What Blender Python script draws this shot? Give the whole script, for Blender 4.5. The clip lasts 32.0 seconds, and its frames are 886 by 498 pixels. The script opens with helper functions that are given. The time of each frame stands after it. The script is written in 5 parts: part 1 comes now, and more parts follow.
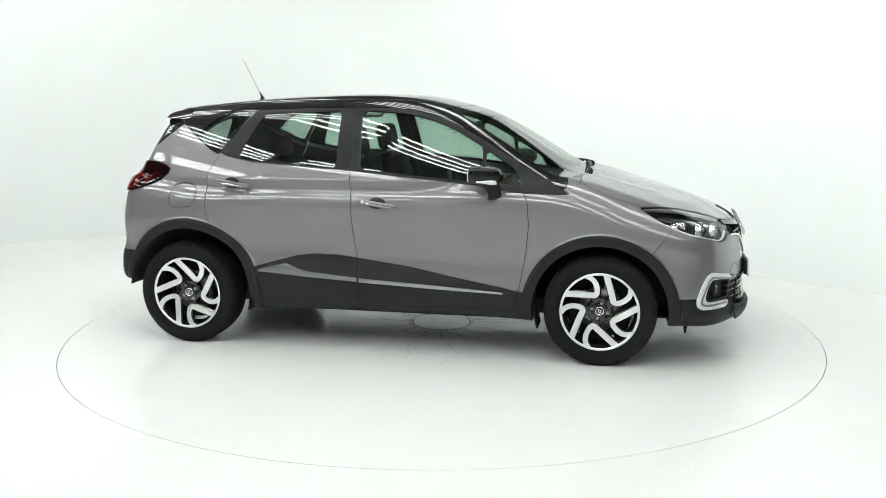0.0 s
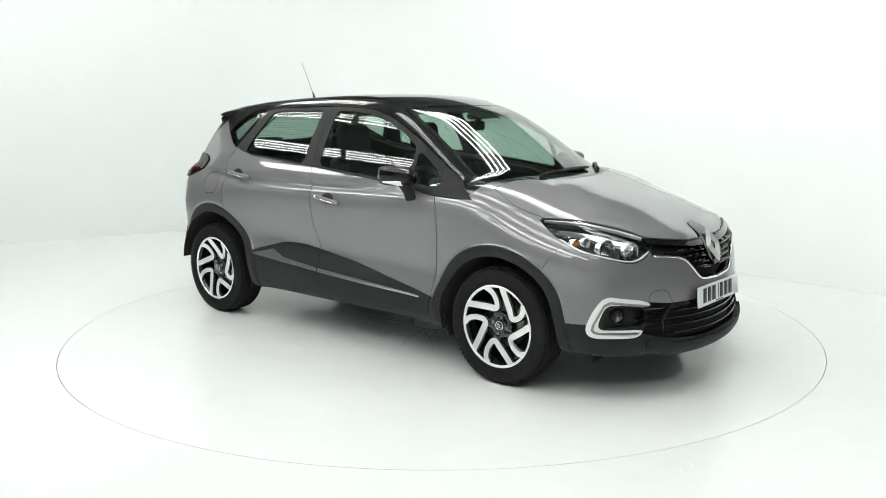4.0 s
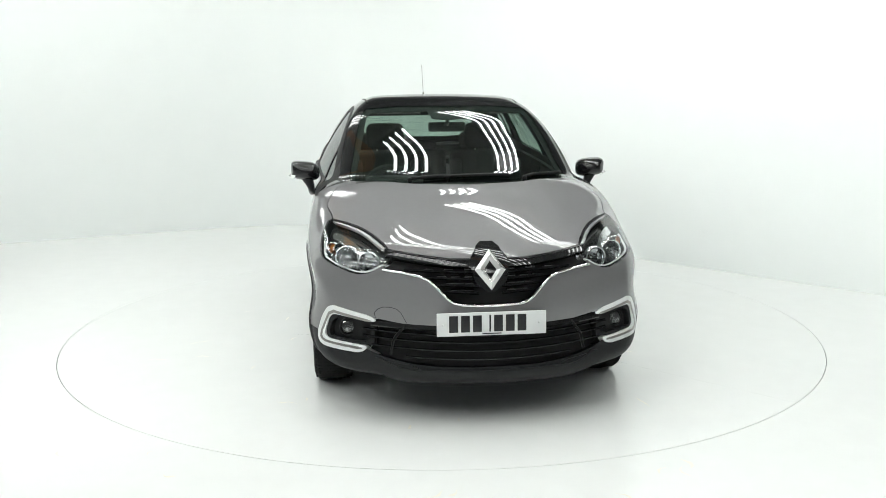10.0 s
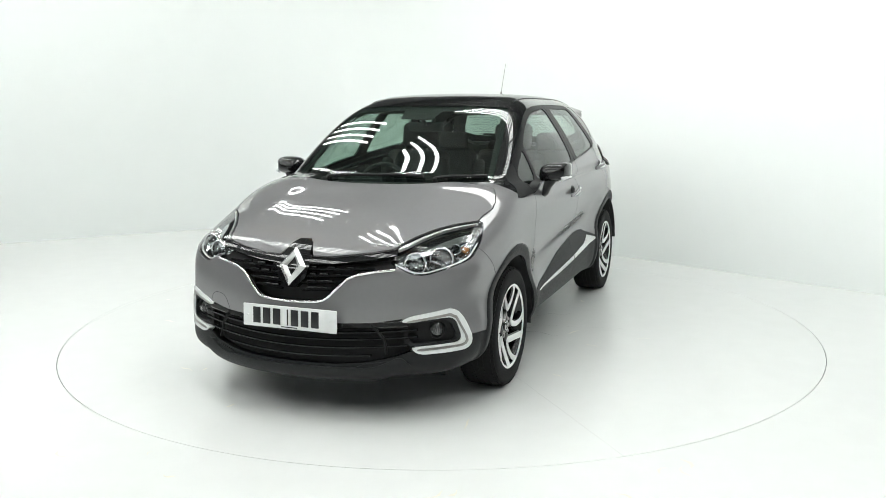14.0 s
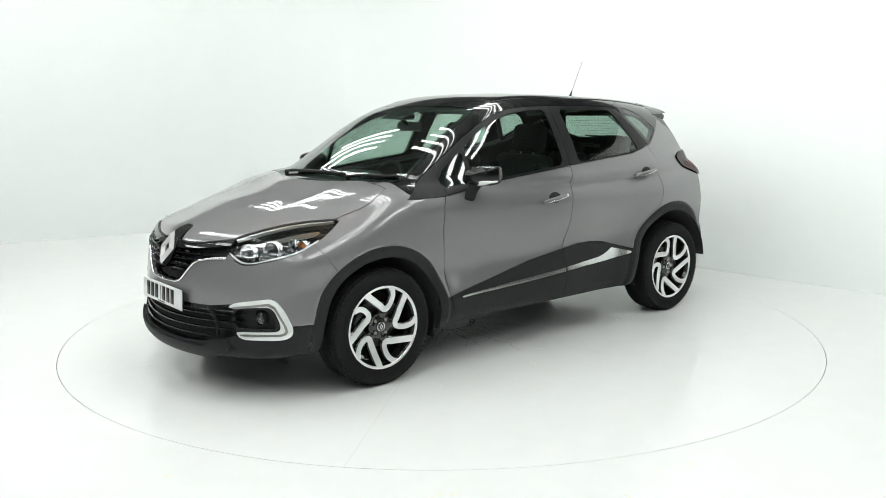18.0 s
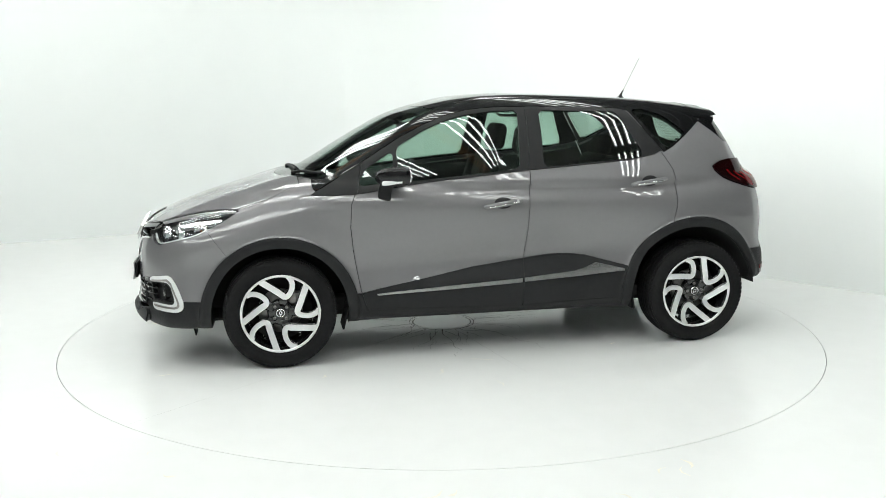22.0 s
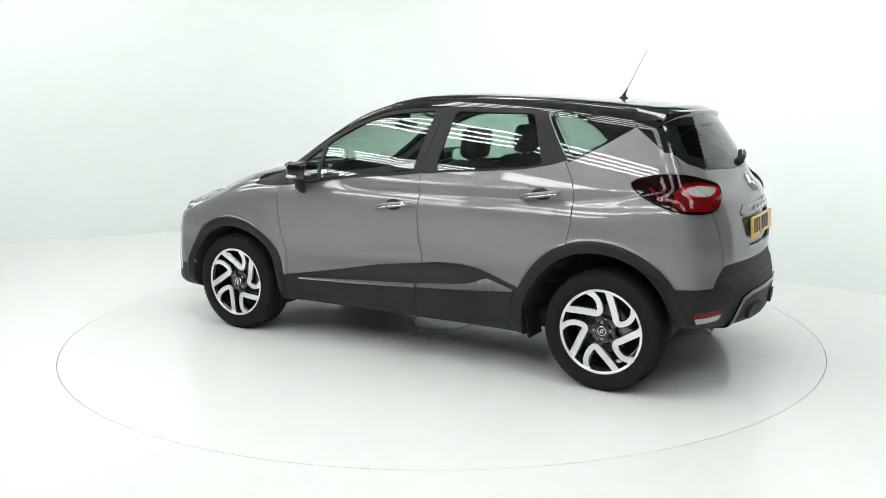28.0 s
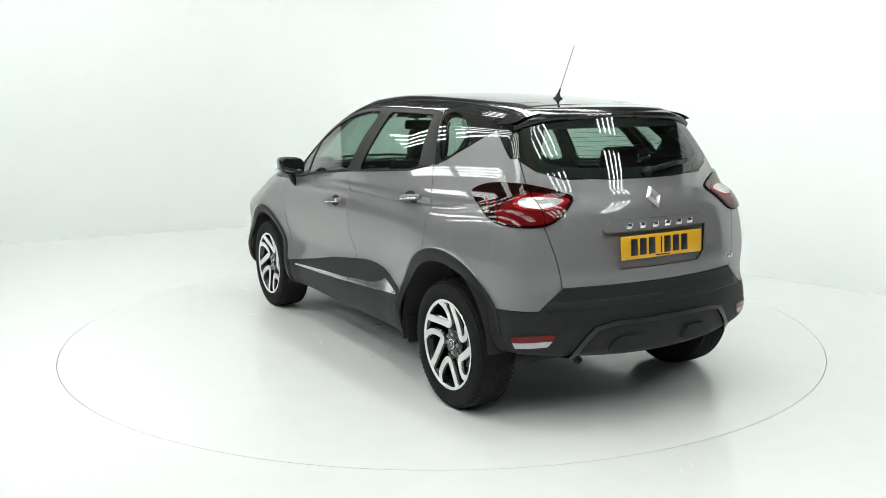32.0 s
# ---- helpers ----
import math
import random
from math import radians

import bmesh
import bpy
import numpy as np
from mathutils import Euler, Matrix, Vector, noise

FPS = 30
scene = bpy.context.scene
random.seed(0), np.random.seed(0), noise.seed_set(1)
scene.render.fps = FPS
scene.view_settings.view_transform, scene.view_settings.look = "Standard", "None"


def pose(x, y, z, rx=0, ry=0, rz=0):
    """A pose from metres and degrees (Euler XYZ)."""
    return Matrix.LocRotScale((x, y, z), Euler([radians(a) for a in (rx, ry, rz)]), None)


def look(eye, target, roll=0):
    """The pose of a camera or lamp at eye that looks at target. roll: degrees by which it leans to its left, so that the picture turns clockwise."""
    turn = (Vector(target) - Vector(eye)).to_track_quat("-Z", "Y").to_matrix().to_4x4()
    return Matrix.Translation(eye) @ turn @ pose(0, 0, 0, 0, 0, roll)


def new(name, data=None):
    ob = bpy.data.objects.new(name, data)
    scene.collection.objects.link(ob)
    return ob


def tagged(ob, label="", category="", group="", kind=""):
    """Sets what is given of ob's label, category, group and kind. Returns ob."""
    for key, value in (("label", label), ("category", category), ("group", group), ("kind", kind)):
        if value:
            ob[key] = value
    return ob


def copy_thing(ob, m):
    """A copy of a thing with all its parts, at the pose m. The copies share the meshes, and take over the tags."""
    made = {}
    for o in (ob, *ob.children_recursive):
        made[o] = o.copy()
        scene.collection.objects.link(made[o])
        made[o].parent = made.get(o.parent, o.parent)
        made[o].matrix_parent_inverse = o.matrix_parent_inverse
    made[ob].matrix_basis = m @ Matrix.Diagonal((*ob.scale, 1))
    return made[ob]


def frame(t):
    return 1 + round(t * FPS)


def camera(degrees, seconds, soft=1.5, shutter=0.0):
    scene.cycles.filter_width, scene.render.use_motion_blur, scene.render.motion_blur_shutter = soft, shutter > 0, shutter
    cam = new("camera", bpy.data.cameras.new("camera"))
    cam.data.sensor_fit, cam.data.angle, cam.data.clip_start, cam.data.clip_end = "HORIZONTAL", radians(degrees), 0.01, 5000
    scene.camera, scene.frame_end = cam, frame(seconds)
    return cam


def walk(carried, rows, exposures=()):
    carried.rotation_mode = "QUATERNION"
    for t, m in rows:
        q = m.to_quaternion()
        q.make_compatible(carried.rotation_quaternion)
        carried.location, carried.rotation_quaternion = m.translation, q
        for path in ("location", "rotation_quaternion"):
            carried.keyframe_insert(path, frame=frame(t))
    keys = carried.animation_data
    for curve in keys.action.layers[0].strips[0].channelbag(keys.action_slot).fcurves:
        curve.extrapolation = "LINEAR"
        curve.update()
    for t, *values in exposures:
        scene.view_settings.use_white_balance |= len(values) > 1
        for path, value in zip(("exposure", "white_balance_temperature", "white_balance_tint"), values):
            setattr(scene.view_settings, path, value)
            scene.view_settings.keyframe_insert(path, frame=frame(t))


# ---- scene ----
# The camera stands still; world origin is the turntable's centre on the floor.
cam = camera(54.04, 32.0, soft=0.6)
EYE = Vector((0.0, -5.932, 1.547))
_p, _y = radians(9.856), radians(0.12)
AIM = EYE + Vector((math.sin(_y) * math.cos(_p), math.cos(_y) * math.cos(_p), -math.sin(_p)))
walk(cam, [(0.0, look(EYE, AIM, -0.31)), (32.0, look(EYE, AIM, -0.31))])

# The turntable's turn and the car's place on it
TURN_START, TURN_RATE = -12.484, -7.0978
CAR_OX, CAR_OY = 0.185, -0.008

# ---- light ----
scene.view_settings.exposure = 0.06
world = bpy.data.worlds.new("world")
scene.world = world
world.use_nodes = True
world.node_tree.nodes["Background"].inputs[0].default_value = (0.93, 1.0, 0.97, 1)
world.node_tree.nodes["Background"].inputs[1].default_value = 0.05


# ---- materials ----
def material(name, color, rough=0.5, metal=0.0, coat=0.0, spec=0.5, noise_amount=0.08, noise_scale=30.0, bump=0.0, bump_scale=200.0,
             emit=None, emit_strength=0.0, coat_rough=0.03):
    m = bpy.data.materials.new(name)
    m.use_nodes = True
    nt = m.node_tree
    b = nt.nodes["Principled BSDF"]
    b.inputs["Roughness"].default_value = rough
    b.inputs["Metallic"].default_value = metal
    b.inputs["Coat Weight"].default_value = coat
    b.inputs["Coat Roughness"].default_value = coat_rough
    b.inputs["Specular IOR Level"].default_value = spec
    tc = nt.nodes.new("ShaderNodeTexCoord")
    n1 = nt.nodes.new("ShaderNodeTexNoise")
    n1.inputs["Scale"].default_value = noise_scale
    n1.inputs["Detail"].default_value = 6
    nt.links.new(tc.outputs["Object"], n1.inputs["Vector"])
    n2 = nt.nodes.new("ShaderNodeTexNoise")
    n2.inputs["Scale"].default_value = noise_scale * 0.07
    n2.inputs["Detail"].default_value = 3
    nt.links.new(tc.outputs["Object"], n2.inputs["Vector"])
    add = nt.nodes.new("ShaderNodeMath")
    add.operation = "ADD"
    nt.links.new(n1.outputs["Fac"], add.inputs[0])
    nt.links.new(n2.outputs["Fac"], add.inputs[1])
    ramp = nt.nodes.new("ShaderNodeMapRange")
    ramp.inputs["From Min"].default_value = 0.6
    ramp.inputs["From Max"].default_value = 1.4
    ramp.inputs["To Min"].default_value = 1.0 - noise_amount
    ramp.inputs["To Max"].default_value = 1.0 + noise_amount
    nt.links.new(add.outputs[0], ramp.inputs["Value"])
    mul = nt.nodes.new("ShaderNodeVectorMath")
    mul.operation = "SCALE"
    mul.inputs[0].default_value = color[:3]
    nt.links.new(ramp.outputs[0], mul.inputs["Scale"])
    nt.links.new(mul.outputs[0], b.inputs["Base Color"])
    if bump:
        n3 = nt.nodes.new("ShaderNodeTexNoise")
        n3.inputs["Scale"].default_value = bump_scale
        n3.inputs["Detail"].default_value = 3
        nt.links.new(tc.outputs["Object"], n3.inputs["Vector"])
        bp = nt.nodes.new("ShaderNodeBump")
        bp.inputs["Strength"].default_value = bump
        bp.inputs["Distance"].default_value = 0.002
        nt.links.new(n3.outputs["Fac"], bp.inputs["Height"])
        nt.links.new(bp.outputs[0], b.inputs["Normal"])
    if emit:
        b.inputs["Emission Color"].default_value = (*emit, 1)
        b.inputs["Emission Strength"].default_value = emit_strength
    return m


def glass_material(name, tint, gloss=0.04, rough=0.0):
    """Thin glass: a tinted see-through pane with a mirror on it that grows at grazing angles."""
    m = bpy.data.materials.new(name)
    m.use_nodes = True
    nt = m.node_tree
    nt.nodes.remove(nt.nodes["Principled BSDF"])
    tr = nt.nodes.new("ShaderNodeBsdfTransparent")
    tr.inputs[0].default_value = (*tint, 1)
    gl = nt.nodes.new("ShaderNodeBsdfGlossy")
    gl.inputs["Roughness"].default_value = rough
    lw = nt.nodes.new("ShaderNodeLayerWeight")
    lw.inputs["Blend"].default_value = 0.5
    fr = nt.nodes.new("ShaderNodeMath")
    fr.operation = "POWER"
    fr.inputs[1].default_value = 4.5
    nt.links.new(lw.outputs["Facing"], fr.inputs[0])
    mp = nt.nodes.new("ShaderNodeMapRange")
    mp.inputs["From Min"].default_value = 0.0
    mp.inputs["From Max"].default_value = 1.0
    mp.inputs["To Min"].default_value = gloss
    mp.inputs["To Max"].default_value = 1.0
    nt.links.new(fr.outputs[0], mp.inputs["Value"])
    mx = nt.nodes.new("ShaderNodeMixShader")
    nt.links.new(mp.outputs[0], mx.inputs[0])
    nt.links.new(tr.outputs[0], mx.inputs[1])
    nt.links.new(gl.outputs[0], mx.inputs[2])
    nt.links.new(mx.outputs[0], nt.nodes["Material Output"].inputs[0])
    return m


def paint_material():
    """Warm grey metallic car paint: fine flakes under clear coat."""
    m = material("grey_metallic_paint", (0.212, 0.208, 0.216), rough=0.56, metal=0.45, coat=1.0, noise_amount=0.03, noise_scale=40)
    nt = m.node_tree
    b = nt.nodes["Principled BSDF"]
    tc = nt.nodes.new("ShaderNodeTexCoord")
    vo = nt.nodes.new("ShaderNodeTexVoronoi")
    b.inputs["Coat IOR"].default_value = 1.65
    vo.inputs["Scale"].default_value = 900
    nt.links.new(tc.outputs["Object"], vo.inputs["Vector"])
    bp = nt.nodes.new("ShaderNodeBump")
    bp.inputs["Strength"].default_value = 0.05
    bp.inputs["Distance"].default_value = 0.0006
    nt.links.new(vo.outputs["Distance"], bp.inputs["Height"])
    nt.links.new(bp.outputs[0], b.inputs["Normal"])
    return m


PAINT = paint_material()
GLOSS_BLACK = material("gloss_black_paint", (0.006, 0.006, 0.007), rough=0.3, coat=1.0, spec=0.05, noise_amount=0.05)
TRIM = material("matt_black_trim", (0.014, 0.0143, 0.0148), rough=0.42, spec=0.2, noise_amount=0.12, bump=0.12, bump_scale=500)
PLASTIC = material("grained_black_plastic", (0.022, 0.0227, 0.0238), rough=0.5, spec=0.2, noise_amount=0.15, bump=0.25, bump_scale=700)
DARK = material("dark_lining", (0.018, 0.018, 0.019), rough=0.8, noise_amount=0.2)
RUBBER = material("tyre_rubber", (0.014, 0.014, 0.0145), rough=0.72, spec=0.15, noise_amount=0.25, noise_scale=60, bump=0.2, bump_scale=300)
ALLOY = material("machined_alloy", (0.88, 0.88, 0.88), rough=0.33, metal=0.45, coat=0.6, noise_amount=0.04, noise_scale=80)
RIM_BLACK = material("gloss_black_alloy", (0.010, 0.010, 0.011), rough=0.18, coat=0.8, noise_amount=0.1)
STEEL = material("brushed_steel", (0.34, 0.33, 0.32), rough=0.35, metal=1.0, noise_amount=0.2, noise_scale=90)
CHROME = material("chrome", (0.86, 0.86, 0.87), rough=0.07, metal=1.0, noise_amount=0.03)
TRIM_BRIGHT = material("bright_trim", (0.78, 0.78, 0.78), rough=0.16, metal=0.9, noise_amount=0.04)
SATIN = material("satin_silver_trim", (0.72, 0.72, 0.72), rough=0.30, metal=0.8, noise_amount=0.04)
WHITE_LENS = material("white_light_guide", (0.84, 0.86, 0.86), rough=0.18, coat=0.5, noise_amount=0.04)
RED_LENS = material("red_lamp_lens", (0.12, 0.003, 0.0045), rough=0.05, spec=0.4, noise_amount=0.12, noise_scale=60)
BRIGHT_RED = material("bright_red_light_guide", (0.30, 0.006, 0.010), rough=0.06, spec=0.4, noise_amount=0.1)
BADGE_SILVER = material("badge_silver", (0.74, 0.74, 0.74), rough=0.24, metal=0.72, coat=0.3, noise_amount=0.03)
DARK_RED = material("smoked_red_lens", (0.010, 0.0010, 0.0013), rough=0.05, spec=0.4, noise_amount=0.2, noise_scale=60)
REVERSING = material("clear_ribbed_lens", (0.46, 0.45, 0.45), rough=0.2, metal=0.3, coat=0.5, noise_amount=0.25, noise_scale=120)
AMBER = material("amber_lens", (0.55, 0.16, 0.03), rough=0.15, coat=0.8, noise_amount=0.05)
REFLECTOR = material("lamp_reflector", (0.82, 0.83, 0.85), rough=0.12, metal=1.0, noise_amount=0.05)
LAMP_TUB = material("silvered_lamp_housing", (0.10, 0.102, 0.106), rough=0.12, metal=0.8, noise_amount=0.1)
LAMP_DARK = material("lamp_bezel", (0.085, 0.087, 0.09), rough=0.22, metal=0.5, coat=0.5, noise_amount=0.1)
CLEAR = glass_material("clear_lens", (0.97, 0.98, 0.98), 0.05)
GLASS = glass_material("tinted_glass", (0.58, 0.72, 0.65), 0.08)
SCREEN = glass_material("windscreen_glass", (0.62, 0.74, 0.68), 0.13)
PRIVACY = glass_material("smoked_glass", (0.50, 0.60, 0.55), 0.08)
FABRIC = material("black_seat_fabric", (0.020, 0.020, 0.021), rough=0.9, noise_amount=0.3, noise_scale=120, bump=0.3, bump_scale=600)
CABIN = material("cabin_plastic", (0.028, 0.029, 0.030), rough=0.6, noise_amount=0.15, bump=0.2, bump_scale=500)
HEADLINER = material("grey_headliner", (0.20, 0.19, 0.18), rough=0.95, noise_amount=0.1, noise_scale=90)
PLATE_WHITE = material("white_plate", (0.80, 0.81, 0.81), rough=0.35, coat=0.4, noise_amount=0.03)
PLATE_YELLOW = material("yellow_plate", (0.80, 0.43, 0.012), rough=0.35, coat=0.4, noise_amount=0.03)
INK = material("black_lettering", (0.012, 0.012, 0.014), rough=0.4, noise_amount=0.1)
MIRROR = material("mirror_glass", (0.85, 0.88, 0.87), rough=0.02, metal=1.0, noise_amount=0.01)


# ---- mesh helpers ----
def part(name, data, mat, parent=None, label="", smooth=True, normals=None):
    """Links vertices and faces, or a bmesh, as one mesh object under a thing or a part."""
    me = bpy.data.meshes.new(name)
    if isinstance(data, bmesh.types.BMesh):
        data.to_mesh(me)
        data.free()
    else:
        me.from_pydata([tuple(v) for v in data[0]], [], [tuple(f) for f in data[1]])
    me.materials.append(mat)
    if smooth:
        me.polygons.foreach_set("use_smooth", [True] * len(me.polygons))
    if normals is not None:
        me.normals_split_custom_set_from_vertices([tuple(n) for n in normals])
    ob = new(name, me)
    ob.parent = parent
    if label:
        tagged(ob, label)
    return ob


def sharp(ob, degrees=35):
    """Keeps edges steeper than the angle crisp under smooth shading."""
    bm = bmesh.new()
    bm.from_mesh(ob.data)
    for e in bm.edges:
        if len(e.link_faces) == 2 and e.calc_face_angle(0) > radians(degrees):
            e.smooth = False
    bm.to_mesh(ob.data)
    bm.free()
    return ob


def join(*pieces):
    vs, fs = [], []
    for v, f in pieces:
        o = len(vs)
        vs += [tuple(p) for p in v]
        fs += [tuple(i + o for i in q) for q in f]
    return vs, fs


def moved(piece, m):
    return [tuple(m @ Vector(p)) for p in piece[0]], piece[1]


def mirrored(piece):
    return [(x, -y, z) for x, y, z in piece[0]], [tuple(reversed(f)) for f in piece[1]]


def block(cx, cy, cz, sx, sy, sz, bevel=0.01, seg=2):
    """A box with rounded edges."""
    bm = bmesh.new()
    bmesh.ops.create_cube(bm, size=1, matrix=Matrix.LocRotScale((cx, cy, cz), None, (sx, sy, sz)))
    if bevel:
        bmesh.ops.bevel(bm, geom=list(bm.edges), offset=min(bevel, 0.45 * min(sx, sy, sz)), segments=seg, affect="EDGES", profile=0.5)
    bm.verts.index_update()
    out = [tuple(v.co) for v in bm.verts], [tuple(v.index for v in f.verts) for f in bm.faces]
    bm.free()
    return out


def lathe(profile, n=48, closed=False):
    """Revolves (radius, y) pairs about the y axis."""
    vs, fs, k = [], [], len(profile)
    for i in range(n):
        a = 2 * math.pi * i / n
        vs += [(r * math.cos(a), y, r * math.sin(a)) for r, y in profile]
    for i in range(n):
        j = (i + 1) % n
        for q in range(k if closed else k - 1):
            p = (q + 1) % k
            fs.append((i * k + q, i * k + p, j * k + p, j * k + q))
    return vs, fs


def tube(points, radius, n=8, cap=True):
    """A round bar along points; radius is a number or one for each point."""
    pts = [Vector(p) for p in points]
    vs, fs = [], []
    for i, p in enumerate(pts):
        d = (pts[min(i + 1, len(pts) - 1)] - pts[max(i - 1, 0)]).normalized()
        s = d.cross(Vector((0, 0, 1)))
        s = s.normalized() if s.length > 1e-3 else Vector((1, 0, 0))
        u = s.cross(d)
        r = radius[i] if isinstance(radius, (list, tuple)) else radius
        vs += [tuple(p + r * (math.cos(2 * math.pi * k / n) * s + math.sin(2 * math.pi * k / n) * u)) for k in range(n)]
    for i in range(len(pts) - 1):
        for k in range(n):
            fs.append((i * n + k, i * n + (k + 1) % n, (i + 1) * n + (k + 1) % n, (i + 1) * n + k))
    if cap:
        fs.append(tuple(range(n - 1, -1, -1)))
        fs.append(tuple((len(pts) - 1) * n + k for k in range(n)))
    return vs, fs


def prism(outline, place, depth):
    """An outline of (a, b) pairs, as a solid: place(a, b, d) gives the point at depth d."""
    n = len(outline)
    vs = [tuple(place(a, b, 0.0)) for a, b in outline] + [tuple(place(a, b, depth)) for a, b in outline]
    fs = [tuple(range(n)), tuple(range(2 * n - 1, n - 1, -1))]
    fs += [(i, i + n, (i + 1) % n + n, (i + 1) % n) for i in range(n)]
    return vs, fs


def rounded(poly, times=2, keep=0.25, most=0.022):
    """Corner cutting of a closed outline, by no more than `most` along an edge."""
    p = [np.array(q, float) for q in poly]
    for _ in range(times):
        out = []
        for i in range(len(p)):
            a, b = p[i], p[(i + 1) % len(p)]
            cut_ = (b - a) * min(keep, most / max(float(np.linalg.norm(b - a)), 1e-9))
            out += [a + cut_, b - cut_]
        p, most = out, most * 0.4
    return [tuple(q) for q in p]


# ---- the car's skin as a smooth solid ----
def spline(xs, ys):
    """Natural cubic through the pairs, straight outside them."""
    xs, ys = np.array(xs, float), np.array(ys, float)
    n, h = len(xs), np.diff(xs)
    A, r = np.eye(n), np.zeros(n)
    for i in range(1, n - 1):
        A[i, i - 1:i + 2] = h[i - 1], 2 * (h[i - 1] + h[i]), h[i]
        r[i] = 6 * ((ys[i + 1] - ys[i]) / h[i] - (ys[i] - ys[i - 1]) / h[i - 1])
    m = np.linalg.solve(A, r)

    def f(x):
        x = np.asarray(x, float)
        q = np.clip(x, xs[0], xs[-1])
        i = np.clip(np.searchsorted(xs, q) - 1, 0, n - 2)
        a, b = (xs[i + 1] - q) / h[i], (q - xs[i]) / h[i]
        y = a * ys[i] + b * ys[i + 1] + ((a ** 3 - a) * m[i] + (b ** 3 - b) * m[i + 1]) * h[i] ** 2 / 6
        lo = (ys[1] - ys[0]) / h[0] - h[0] * m[1] / 6
        hi = (ys[-1] - ys[-2]) / h[-1] + h[-1] * m[-2] / 6
        return y + np.minimum(x - xs[0], 0) * lo + np.maximum(x - xs[-1], 0) * hi
    return f


def smax(a, b, k):
    h = np.maximum(k - np.abs(a - b), 0) / k
    return np.maximum(a, b) + h * h * k / 4


def smin(a, b, k):
    return -smax(-a, -b, k)


def bell(x):
    return np.exp(-x * x)


FW, RW = (1.303, 0.32), (-1.303, 0.32)          # wheel centres, x and z
F_ARCH, R_ARCH = (1.300, 0.320), (-1.270, 0.330)
_plan = spline([-2.0, -1.6, -1.3, -0.8, 0, 0.8, 1.3, 1.6, 2.0], [0.775, 0.818, 0.850, 0.862, 0.866, 0.864, 0.862, 0.856, 0.835])
_tuck = spline([0.18, 0.3, 0.45, 0.58, 0.7, 0.82, 0.92, 0.99, 1.04, 1.09, 1.2], [-0.075, -0.04, -0.018, -0.038, -0.020, -0.005, 0.002, 0.005, 0.003, -0.022, -0.086])
_nose = spline([0.15, 0.22, 0.29, 0.37, 0.45, 0.55, 0.65, 0.75, 0.84, 0.92, 1.0], [2.13, 2.182, 2.190, 2.172, 2.166, 2.165, 2.155, 2.135, 2.105, 2.05, 1.96])
_tail = spline([0.18, 0.26, 0.40, 0.50, 0.565, 0.62, 0.75, 0.92, 1.03, 1.10, 1.2, 1.3, 1.42, 1.52],
               [-1.88, -1.925, -1.945, -1.952, -1.943, -1.925, -1.920, -1.893, -1.860, -1.828, -1.770, -1.705, -1.62, -1.54])
_hood = spline([-2.0, 0.0, 0.8, 1.1, 1.349, 1.445, 1.636, 1.827, 2.019, 2.12], [1.10, 1.11, 1.118, 1.105, 1.064, 1.038, 0.990, 0.928, 0.850, 0.80])
_hood_crown = spline([0.8, 1.2, 1.5, 1.8, 2.1], [0.03, 0.05, 0.12, 0.165, 0.12])
_screen = spline([0.98, 1.065, 1.169, 1.285, 1.393, 1.478, 1.53], [1.40, 1.245, 1.062, 0.870, 0.678, 0.487, 0.31])
_roof = spline([-1.75, -1.6, -1.44, -1.243, -1.047, -0.853, -0.467, -0.084, 0.107, 0.259, 0.373, 0.6],
               [1.465, 1.482, 1.494, 1.514, 1.533, 1.546, 1.562, 1.564, 1.551, 1.533, 1.510, 1.45])


def arch_distance(x, z):
    return np.hypot(x - F_ARCH[0], z - F_ARCH[1]) - 0.455, np.hypot(x - R_ARCH[0], z - R_ARCH[1]) - 0.482


